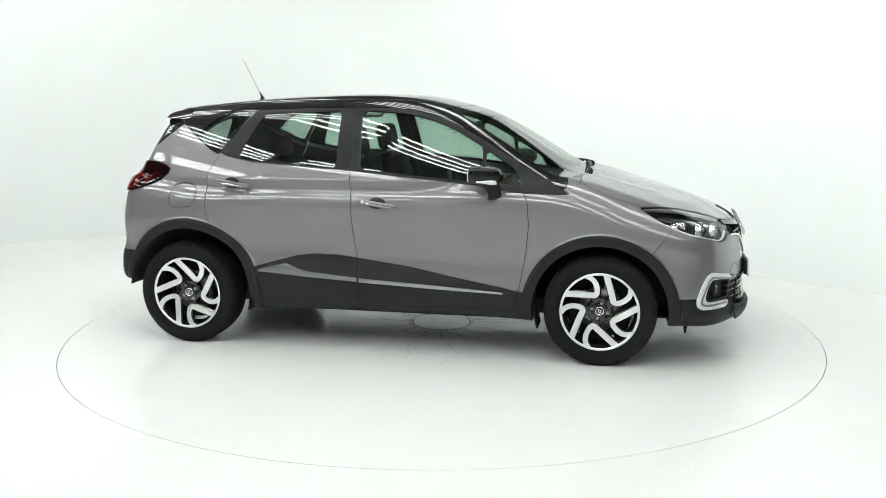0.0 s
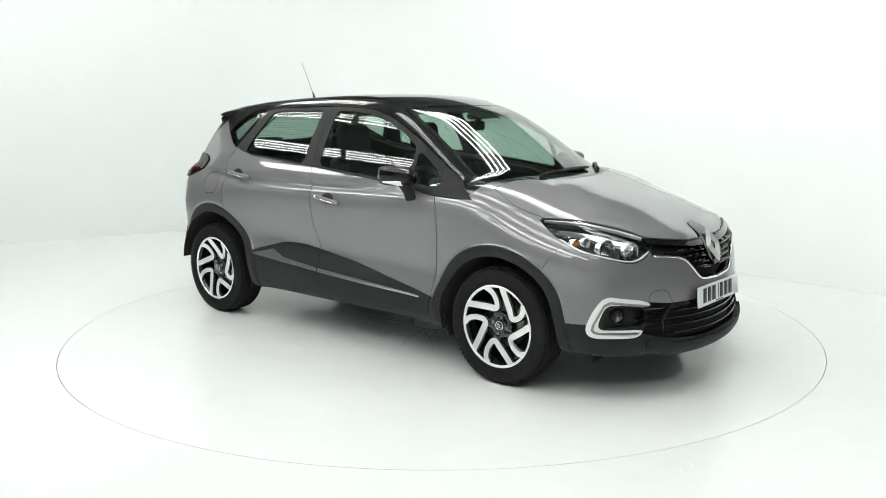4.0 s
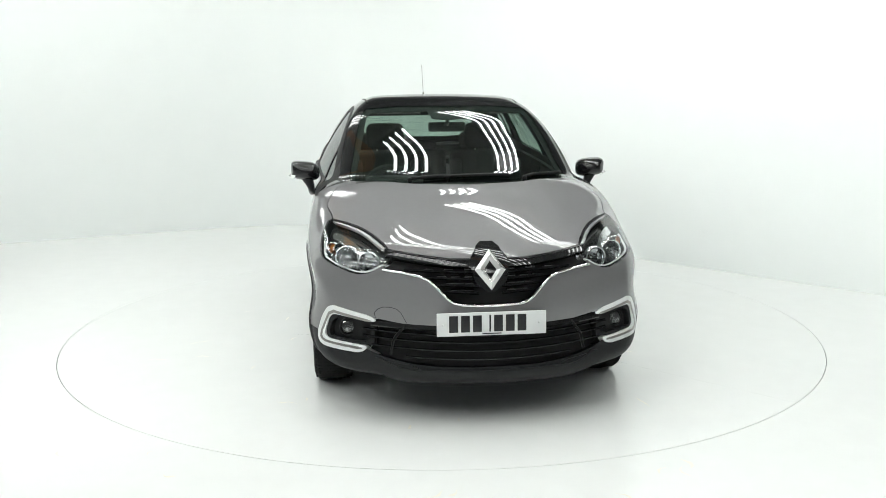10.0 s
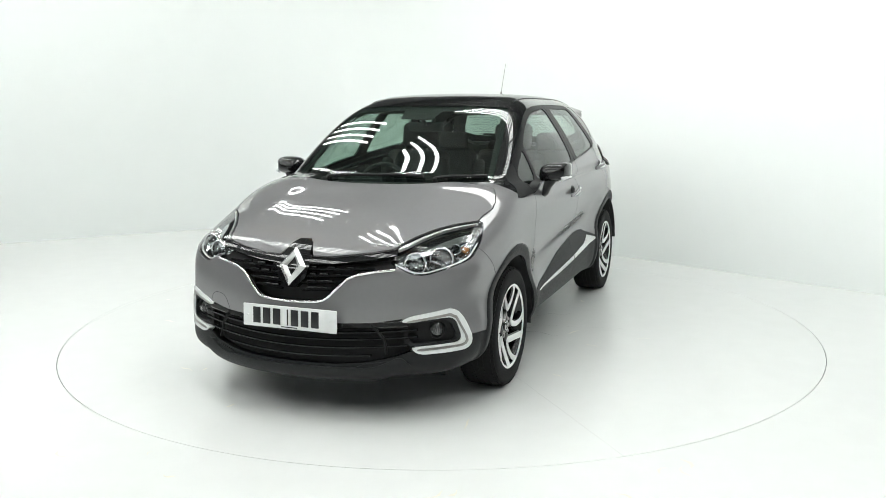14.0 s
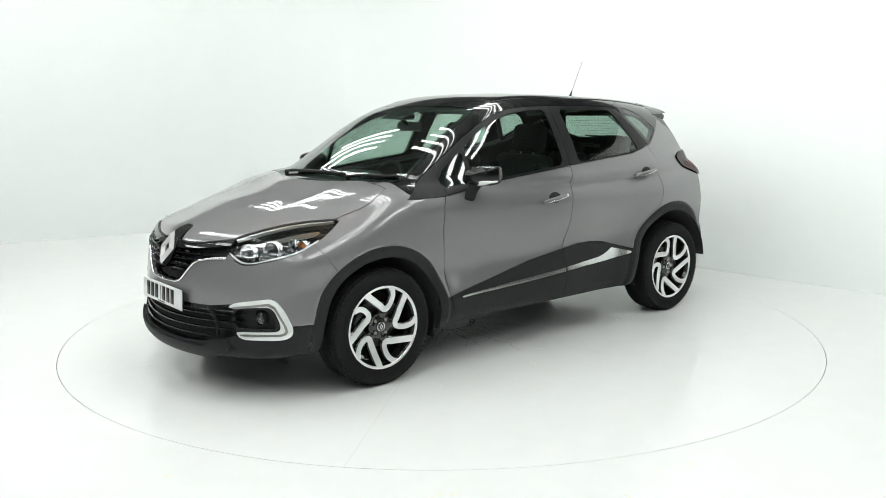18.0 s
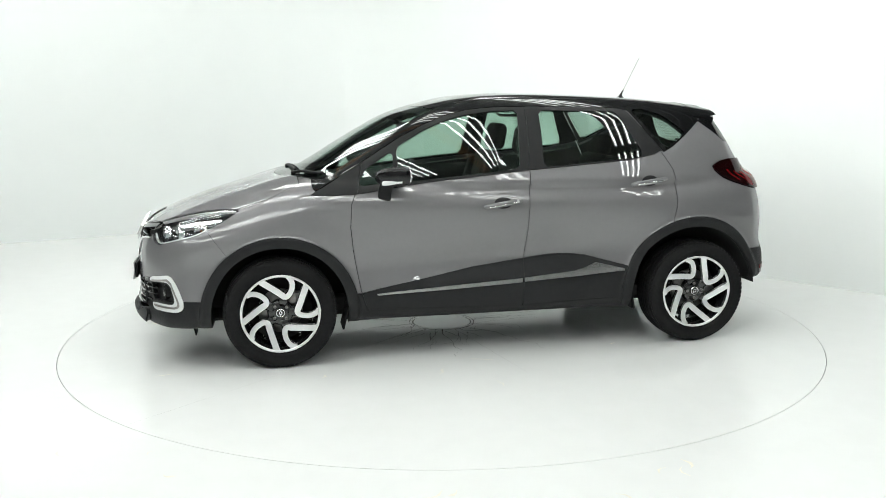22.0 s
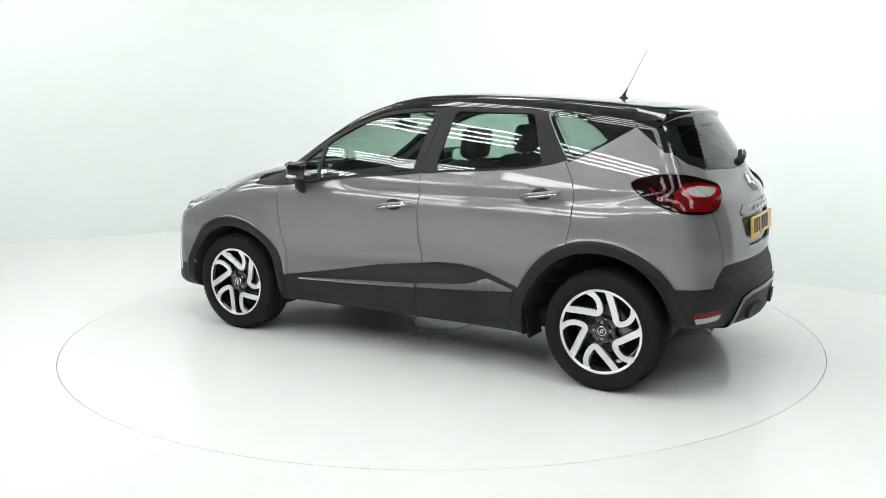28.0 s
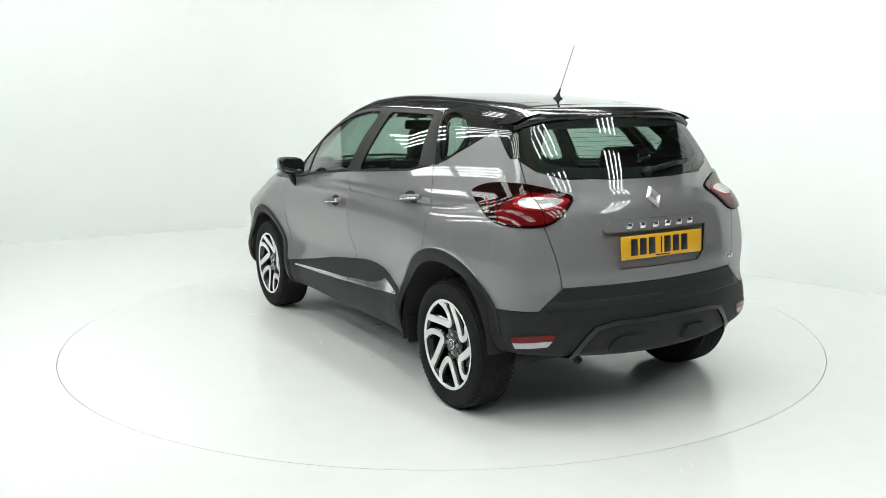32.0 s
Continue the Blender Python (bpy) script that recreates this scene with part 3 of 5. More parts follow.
# wheel openings
for s, _ in SIDES:
    for cx, cz, r in ((*F_ARCH, 0.392), (*R_ARCH, 0.418)):
        carve(both(circle(cx, cz, r), on_side(s, 0.50)), 0.0)
        drop_low = lambda p, cx=cx, r=r: np.maximum(np.abs(p[:, 0] - cx) - r, p[:, 2] - 0.30)
        carve(both(drop_low, on_side(s, 0.50)), 0.0)

arches, frames, doors, claddings = {}, {}, {}, {}
for s, _ in SIDES:
    arches["front", s] = carve(both(circle(*F_ARCH, 0.455), on_side(s, 0.5)), 0.001)
    arches["rear", s] = carve(both(circle(*R_ARCH, 0.482), on_side(s, 0.5)), 0.001)
    frame_poly = FRAME_TOP + BELT[::-1]
    f = outline(frame_poly, "side", on_side(s))
    cut_b = lambda p: -0.185 - p[:, 0] - 0.10 * (p[:, 2] - 1.1)
    cut_a = lambda p: p[:, 0] - 0.845 + 0.25 * (p[:, 2] - 1.0)
    frames["front", s] = carve(both(f, cut_b, cut_a), 0.0015)
    frames["rear", s] = carve(both(f, lambda p: -cut_b(p)), 0.0015)
    frames["sail", s] = carve(f, 0.0015)
    edge_b = [(-0.1885, 1.095), (-0.1837, 0.971), (-0.1713, 0.667), (-0.1563, 0.461), (-0.1532, 0.297)]
    front_door = [(0.850, 1.02), (0.866, 0.985), (0.881, 0.948), (0.889, 0.815), (0.876, 0.681), (0.845, 0.500), (0.835, 0.442), (0.800, 0.320)] + edge_b[::-1] + [(-0.19, 1.16)]
    rear_door = [(-0.19, 1.16)] + edge_b + [(-0.86, 0.322), (-0.875, 0.56), (-0.95, 0.68), (-1.03, 0.735), (-1.108, 0.772), (-1.134, 0.890), (-1.131, 1.059), (-1.119, 1.109), (-1.09, 1.16), (-1.045, 1.23)]
    low = CLAD_TOP + [(-0.87, 0.29), (0.84, 0.29)]
    cl = outline(low, "side", on_side(s))
    claddings["front", s] = carve(both(cl, outline(front_door, "side", on_side(s))), 0.0015)
    claddings["rear", s] = carve(both(cl, outline(rear_door, "side", on_side(s))), 0.0015)
    claddings["sill", s] = carve(outline(CLAD_TOP + [(-0.90, 0.26), (0.95, 0.26), (0.93, 0.43)], "side", on_side(s)), 0.001)
    doors["front", s] = carve(outline(front_door, "side", on_side(s)), 0.0022)
    doors["rear", s] = carve(outline(rear_door, "side", on_side(s)), 0.0022)

# lamps and front end
HEADLAMP = [(-0.530, 0.926), (-0.674, 0.920), (-0.792, 0.906), (-0.909, 0.882), (-1.030, 0.850), (-1.100, 0.815), (-1.085, 0.770), (-1.020, 0.725), (-0.955, 0.719), (-0.841, 0.747), (-0.698, 0.782), (-0.605, 0.838), (-0.560, 0.885)]
FOG = [(-1.080, 0.502), (-1.035, 0.527), (-0.819, 0.563), (-0.764, 0.500), (-0.718, 0.396), (-0.745, 0.352), (-0.849, 0.346), (-0.998, 0.340), (-1.033, 0.370)]
GRILLE = [(-1, 0.860), (0.030, 0.860), (0.050, 0.850), (0.096, 0.795), (0.200, 0.803), (0.339, 0.818), (0.490, 0.838), (0.500, 0.746), (0.400, 0.735), (0.300, 0.711), (0.240, 0.664), (0.192, 0.613), (0.139, 0.593), (-1, 0.587)]
INTAKE = [(-1, 0.487), (0.26, 0.488), (0.394, 0.493), (0.535, 0.515), (0.640, 0.508), (0.640, 0.380), (0.510, 0.335), (0.371, 0.308), (0.236, 0.297), (-1, 0.295)]
TAIL = [(-0.460, 1.105), (-0.510, 1.137), (-0.600, 1.157), (-0.720, 1.153), (-0.820, 1.133), (-0.920, 1.104), (-0.957, 1.085), (-0.944, 1.050), (-0.912, 1.005), (-0.868, 0.971), (-0.807, 0.962), (-0.683, 0.966), (-0.600, 0.985), (-0.520, 1.030)]
ahead = lambda p: 1.40 - p[:, 0]
behind = lambda p: p[:, 0] + 1.30
headlamps, fogs, tails = {}, {}, {}
for s, _ in SIDES:
    headlamps[s] = carve(outline(HEADLAMP, "front_corner", both(ahead, on_side(s)), 1))
    fogs[s] = carve(outline(FOG, "front_corner", both(ahead, on_side(s)), 1), 0.001)
    tails[s] = carve(outline(TAIL, "rear_corner", both(behind, on_side(s)), 1))
grille = carve(outline(GRILLE, "face", lambda p: 1.75 - p[:, 0]), 0.001)
intake = carve(outline(INTAKE, "face", lambda p: 1.75 - p[:, 0]), 0.001)
front_skirt = carve(both(lambda p: 1.62 - p[:, 0], lambda p: p[:, 2] - 0.418), 0.0015)
rear_skirt = carve(both(lambda p: p[:, 0] + 1.45, lambda p: p[:, 2] - (0.583 + 0.10 * np.clip((0.66 - np.abs(p[:, 1])) / 0.12, 0, 1))), 0.002)
HOOD = [(1.17, -1), (1.17, 0.70), (1.232, 0.73), (1.312, 0.757), (1.375, 0.762), (1.475, 0.738), (1.60, 0.73), (1.75, 0.70), (1.90, 0.58), (1.985, 0.485), (2.06, 0.36), (2.12, 0.15), (2.14, 0.10), (2.14, -1)]
hood = carve(outline(HOOD, "top", lambda p: 0.80 - p[:, 2]), 0.0022)

# roof, pillars and the black wedges beside the hatch
BLACK_C = [(-0.875, 1.485), (-1.03, 1.52), (-1.45, 1.52), (-1.385, 1.392), (-1.259, 1.308), (-1.141, 1.237), (-1.075, 1.208)]
WEDGE = [(-1.385, 1.392), (-1.43, 1.447), (-1.62, 1.45), (-1.62, 1.27), (-1.555, 1.262), (-1.47, 1.33)]
quarters, wedges = {}, {}
for s, _ in SIDES:
    quarters[s] = carve(outline(BLACK_C, "side", on_side(s)), 0.001)
    wedges[s] = carve(outline(WEDGE, "side", on_side(s)), 0.001)
ROOF = FRAME_TOP[1:-1] + [(-0.90, 1.47), (-1.40, 1.44), (-1.75, 1.44), (-1.75, 1.7), (0.6, 1.7), (1.06, 1.30), (1.10, 1.06), (1.095, 1.035)]
roof = carve(outline(ROOF, "side"), 0.001)
cowl = carve(both(lambda p: p[:, 0] - 1.32, lambda p: 0.86 - p[:, 0], lambda p: np.abs(p[:, 1]) - 0.60, lambda p: 1.0 - p[:, 2]), 0.001)
under = carve(lambda p: p[:, 2] - (0.235 + np.where(np.abs(p[:, 0]) < 1.3, 0.03, 0.0)), 0.0)
under, _ = split(under, lambda p: 0.237 - p[:, 2], 0.0)
HATCH = [(-1, 0.60), (0.530, 0.60), (0.543, 0.672), (0.580, 0.841), (0.613, 0.972), (0.613, 1.146), (0.606, 1.228), (0.60, 1.30), (0.555, 1.42), (0.52, 1.48), (-1, 1.48)]
RECESS = [(-1, 0.980), (0.285, 0.980), (0.340, 0.938), (0.335, 0.920), (0.305, 0.790), (0.255, 0.752), (-1, 0.748)]
recess = carve(outline(RECESS, "face", lambda p: p[:, 0] + 1.5), 0.0)
hatch = carve(outline(HATCH, "face", lambda p: p[:, 0] + 1.42), 0.0022)
hatch_pillars, hatch = split(hatch, lambda p: 1.166 + 0.55 * np.maximum(np.abs(p[:, 1]) - 0.45, 0) - p[:, 2], 0.001)
fenders, rears = {}, {}
FUEL = [(-1.388, 0.995), (-1.340, 1.028), (-1.236, 1.030), (-1.200, 0.997), (-1.216, 0.910), (-1.250, 0.883), (-1.370, 0.879), (-1.394, 0.910)]
fuel = carve(outline(FUEL, "side", on_side(-1), 2), 0.0022)
bumper_cut = lambda p: np.minimum(1.596 + (p[:, 2] - 0.681) * 0.74 - p[:, 0], 9)
bumper = carve(both(bumper_cut, lambda p: 1.5 - p[:, 0]), 0.0015)
for s, _ in SIDES:
    fenders[s] = carve(both(on_side(s, 0.0), lambda p: 0.5 - p[:, 0]), 0.0)
    rears[s] = carve(on_side(s, 0.0), 0.0)

door_of = {}
for s, side in SIDES:
    panel("front_wing", fenders[s], PAINT, car)
    panel("rear_quarter_panel", rears[s], PAINT, car)
    panel("wheel_arch_trim", arches["front", s], PLASTIC, car, "matt black plastic wheel arch trim")
    panel("wheel_arch_trim", arches["rear", s], PLASTIC, car, "matt black plastic wheel arch trim")
    panel("sill_trim", claddings["sill", s], PLASTIC, car, "matt black plastic sill trim")
    panel("mirror_sail", frames["sail", s], TRIM, car, "matt black corner trim", even=0.7)
    panel("roof_side_panel", quarters[s], GLOSS_BLACK, car, "gloss black rear pillar panel")
    panel("quarter_window", panes["quarter", s], PRIVACY, car, "dark tinted rear quarter window", thick=0.004, lift=-0.002, inner=False)
    panel("hatch_wedge", wedges[s], GLOSS_BLACK, car, "gloss black wedge beside the rear window")
    for which in ("front", "rear"):
        door = panel(which + "_door", doors[which, s], PAINT, car)
        door_of[which, s] = door
        panel("door_lining", doors[which, s], CABIN, door, "black door lining", thick=0.02, lift=-0.06)
        panel("window_frame", frames[which, s], TRIM, door, "matt black window frame")
        panel("window", panes[which, s], GLASS, door, "green tinted side window", thick=0.004, lift=-0.004, inner=False)
        if which == "front":
            panel("vent_window", panes["vent", s], GLASS, door, "small fixed front corner window", thick=0.004, lift=-0.004, inner=False, even=0.85)
        panel("door_cladding", claddings[which, s], PLASTIC, door, "matt black plastic door cladding", lift=0.003)
panel("windscreen", windscreen, SCREEN, car, "green tinted windscreen", thick=0.005, inner=False)
panel("rear_window", hatch_glass, PRIVACY, car, "dark tinted rear window", thick=0.004, inner=False)
panel("roof", roof, GLOSS_BLACK, car, "gloss black roof with windscreen pillars")
panel("scuttle", cowl, TRIM, car, "black plastic scuttle below the windscreen")
panel("bonnet", hood, PAINT, car)
panel("front_bumper", bumper, PAINT, car)
panel("front_skirt", front_skirt, PLASTIC, car, "matt black lower front bumper")
panel("rear_bumper", rear_skirt, PLASTIC, car, "matt black rear bumper")
tailgate = panel("tailgate", hatch, PAINT, car)
for s, _ in SIDES:
    panel("tailgate_pillar", split(hatch_pillars, on_side(s, 0.0))[0], GLOSS_BLACK, tailgate, "gloss black surround of the rear window")
panel("fuel_flap", fuel, PAINT, car, "grey fuel filler flap")
panel("underbody", under, DARK, car, "dark underbody")



def laid(name, poly, view, where, mat, parent, label="", lift=0.003, thick=0.006, soft=1):
    """A thin piece that follows the skin, proud of it by lift."""
    return panel(name, sheet(poly, view, where, soft), mat, parent, label, thick, lift)


def swept(path, width, depth, n=2):
    """A flat bar along points (p, outward) on a plane or skin: a strip with a rounded top."""
    vs, fs = [], []
    pts = [Vector(p) for p, _ in path]
    for i, (p, o) in enumerate(path):
        d = (pts[min(i + 1, len(pts) - 1)] - pts[max(i - 1, 0)]).normalized()
        o = Vector(o).normalized()
        s = d.cross(o).normalized()
        w = width[i] if isinstance(width, (list, tuple)) else width
        p = Vector(p)
        for a, h in ((-0.5, -0.2), (-0.5, 0.6), (-0.3, 1.0), (0.3, 1.0), (0.5, 0.6), (0.5, -0.2)):
            vs.append(tuple(p + s * a * w + o * h * depth))
    for i in range(len(path) - 1):
        for k in range(6):
            m = (k + 1) % 6
            fs.append((i * 6 + k, i * 6 + m, i * 6 + 6 + m, i * 6 + 6 + k))
    fs += [tuple(range(5, -1, -1)), tuple((len(path) - 1) * 6 + k for k in range(6))]
    return vs, fs


def skin_point(a, b, view, s=1):
    """The skin's point and normal under (a, b) of a view: side (x, z) or face (y, z) in front or behind."""
    if view == "side":
        o, d = np.array([[a, 1.3 * s, b]]), np.array([[0, -1.3 * s, 0]])
    elif view == "front":
        o, d = np.array([[2.6, a, b]]), np.array([[-2.0, 0, 0]])
    elif view == "rear":
        o, d = np.array([[-2.6, a, b]]), np.array([[2.0, 0, 0]])
    else:
        o, d = np.array([[a, b, 2.0]]), np.array([[0, 0, -1.6]])
    p, _ = skin_hit(o.astype(float), d.astype(float), 200)
    return Vector(p[0]), Vector(skin_normal(p)[0])


def resample(pts, n):
    """n points along a polyline, smoothed."""
    p = np.array(pts, float)
    t = np.concatenate([[0], np.cumsum(np.linalg.norm(np.diff(p, axis=0), axis=1))])
    q = np.linspace(0, t[-1], n)
    return [tuple(float(np.interp(v, t, p[:, k])) for k in range(p.shape[1])) for v in q]


# ---- wheels ----
def spoke_path():
    pol = [(1.00, 122), (0.786, 114.7), (0.595, 102.5), (0.50, 91.5), (0.445, 82), (0.432, 75.5), (0.46, 69.5), (0.55, 66), (0.70, 66.5), (0.84, 70), (0.94, 75), (1.0, 80)]
    return [(-r * 0.222 * math.cos(radians(a)), r * 0.222 * math.sin(radians(a))) for r, a in pol]


def build_wheel(name):
    w = new(name)
    w.parent = car
    R = 0.325
    prof = [(0.216, -0.085), (0.236, -0.099), (0.262, -0.106), (0.290, -0.105), (0.306, -0.099), (0.317, -0.086), (R - 0.002, -0.070), (R, -0.05), (R, 0.05),
            (R - 0.002, 0.070), (0.317, 0.086), (0.306, 0.099), (0.290, 0.105), (0.262, 0.106), (0.236, 0.099), (0.222, 0.092), (0.216, 0.085)]
    tyre = part("tyre", lathe(prof, 96), RUBBER, w, "black rubber tyre")
    # tread: rows of raised blocks between the grooves, and fine shoulder bars
    vs, fs = [], []

    def slab(a0, a1, y0, y1, r0, r1):
        o = len(vs)
        for r in (r0, r1):
            for a, y in ((a0, y0), (a1, y0), (a1, y1), (a0, y1)):
                vs.append((r * math.cos(a), y, r * math.sin(a)))
        fs.extend(tuple(o + i for i in f) for f in ((4, 5, 6, 7), (0, 1, 5, 4), (1, 2, 6, 5), (2, 3, 7, 6), (3, 0, 4, 7)))
    n = 72
    for i in range(n):
        a, d = 2 * math.pi * i / n, 2 * math.pi / n
        for y0, y1 in ((-0.083, -0.050), (-0.042, -0.017), (-0.010, 0.010), (0.017, 0.042), (0.050, 0.083)):
            r1 = R + 0.003 if abs(y0 + y1) < 0.12 else R - 0.001
            slab(a, a + d * (0.82 if abs(y0 + y1) > 0.1 else 0.93), y0, y1, R - 0.02, r1)
        for s in (-1, 1):
            slab(a, a + d * 0.6, s * 0.083, s * 0.098, 0.29, 0.3155)
    part("tread", (vs, fs), RUBBER, tyre, smooth=False)
    part("sidewall_ring", lathe([(0.246, 0.1035), (0.249, 0.1065), (0.252, 0.1055)], 72), RUBBER, tyre)
    rim = part("rim", lathe([(0.214, 0.080), (0.222, 0.098), (0.229, 0.101), (0.231, 0.096), (0.226, 0.088), (0.216, 0.084), (0.212, 0.074), (0.198, 0.030), (0.190, -0.085), (0.214, -0.092)], 72), RIM_BLACK, w, "gloss black alloy rim")
    part("rim_edge", lathe([(0.2150, 0.0965), (0.2185, 0.1012), (0.2275, 0.1028), (0.2300, 0.1005)], 96), ALLOY, rim, "polished silver rim edge")
    base = spoke_path()
    for k in range(5):
        c, s_ = math.cos(radians(72 * k)), math.sin(radians(72 * k))
        pts = [(x * c + z * s_, -x * s_ + z * c) for x, z in base]
        fine = resample(pts, 30)
        wide = [0.036 - 0.006 * max(0.0, min(1.0, (i - 13) / 6)) for i in range(30)]
        def height(x, z):
            r = math.hypot(x, z) / 0.222
            return 0.066 + 0.030 * max(0.0, min(1.0, (r - 0.35) / 0.6)) ** 1.2
        sp = part("spoke", swept([((x, height(x, z) - 0.022, z), (0, 1, 0)) for x, z in fine], [w_ + 0.010 for w_ in wide], 0.020), RIM_BLACK, rim)
        sharp(sp, 40)
        face = part("spoke_face", swept([((x, height(x, z) - 0.001, z), (0, 1, 0)) for x, z in fine], wide, 0.0035), ALLOY, rim, "machined silver spoke face")
        sharp(face, 40)
        a = radians(78 + 72 * k)
        hx, hz = -math.cos(a), math.sin(a)
        part("arm", swept([((hx * 0.04, 0.052, hz * 0.04), (0, 1, 0)), ((hx * 0.10, 0.056, hz * 0.10), (0, 1, 0))], 0.055, 0.014), RIM_BLACK, rim)
    hub = part("hub", lathe([(0.001, 0.066), (0.060, 0.066), (0.070, 0.062), (0.076, 0.050), (0.076, 0.02), (0.06, -0.02)], 40), RIM_BLACK, w)
    for k in range(4):
        a = radians(45 + 90 * k)
        b = part("wheel_bolt", moved(lathe([(0.001, 0.074), (0.006, 0.074), (0.0085, 0.071), (0.0105, 0.064)], 12), pose(0.047 * math.cos(a), 0, 0.047 * math.sin(a))), STEEL, hub)
    part("hub_cap", lathe([(0.001, 0.074), (0.022, 0.074), (0.027, 0.071), (0.029, 0.065)], 36), RIM_BLACK, hub, "black hub cap")
    part("cap_ring", lathe([(0.0205, 0.0742), (0.022, 0.0758), (0.0245, 0.0758), (0.026, 0.0735)], 36), CHROME, hub, "silver ring on the hub cap")
    part("cap_badge", prism([(0, 0.017), (0.011, 0), (0, -0.017), (-0.011, 0), (-0.006, 0), (0, -0.009), (0.006, 0), (0, 0.009), (-0.006, 0), (-0.011, 0)], lambda a, b, d: (a, 0.0740 + d, b), 0.002), CHROME, hub, "silver diamond badge", smooth=False)
    part("brake_disc", lathe([(0.07, 0.012), (0.128, 0.012), (0.130, 0.0), (0.128, -0.012), (0.07, -0.012)], 48), STEEL, w, "steel brake disc")
    part("caliper", block(-0.085, 0.0, 0.075, 0.09, 0.06, 0.075, 0.012), STEEL, w, "grey brake caliper")
    part("dust_shield", lathe([(0.03, -0.03), (0.185, -0.035)], 40), DARK, w)
    part("valve", tube([(0.205, 0.088, 0.0), (0.198, 0.104, 0.0)], 0.003, 6), RUBBER, rim)
    return w


_first = build_wheel("front_wheel")
_first.matrix_basis = pose(FW[0], 0.748, 0.325) @ pose(0, 0, 0, 0, -3, 0)
copy_thing(_first, pose(FW[0], -0.748, 0.325, 0, 0, 180) @ pose(0, 0, 0, 0, 31, 0))
for _y, _turn, _spin in ((0.735, 0, -42), (-0.735, 180, -15)):
    _w = copy_thing(_first, pose(RW[0], _y, 0.325, 0, 0, _turn) @ pose(0, 0, 0, 0, _spin, 0))
    _w.name = "rear_wheel"

# wheel wells, and mudflaps behind the wheels
for s, _ in SIDES:
    for (cx, cz), r, nm in ((F_ARCH, 0.396, "front"), (R_ARCH, 0.422, "rear")):
        vs, fs, n = [], [], 28
        for i in range(n + 1):
            a = math.pi * ((-0.02 + 1.08 * i / n) if nm == "front" else (-0.06 + 1.03 * i / n))
            x, z = cx + r * math.cos(a), cz + r * math.sin(a)
            vs += [(x, s * 0.855, z), (x, s * 0.845, z), (x, s * 0.48, z), (cx + (r - 0.01) * math.cos(a), s * 0.84, cz + (r - 0.01) * math.sin(a))]
        for i in range(n):
            o = i * 4
            fs += [(o + 1, o + 5, o + 6, o + 2)]
        fs.append(tuple(i * 4 + 2 for i in range(n + 1)))
        part("wheel_well", (vs, fs), DARK, car, "dark wheel arch liner")
    part("mudflap", moved(block(0, 0, 0, 0.012, 0.17, 0.14, 0.006), pose(0.925, s * 0.735, 0.27, 0, -14, 0)), RUBBER, car, "black mudflap")
    part("mudflap", moved(block(0, 0, 0, 0.012, 0.17, 0.16, 0.006), pose(-0.872, s * 0.745, 0.31, 0, 10, 0)), RUBBER, car, "black mudflap")
    part("air_deflector", moved(block(0, 0, 0, 0.008, 0.12, 0.06, 0.003), pose(1.80, s * 0.60, 0.205, 0, 12, 0)), RUBBER, car, "small black deflector under the bumper")

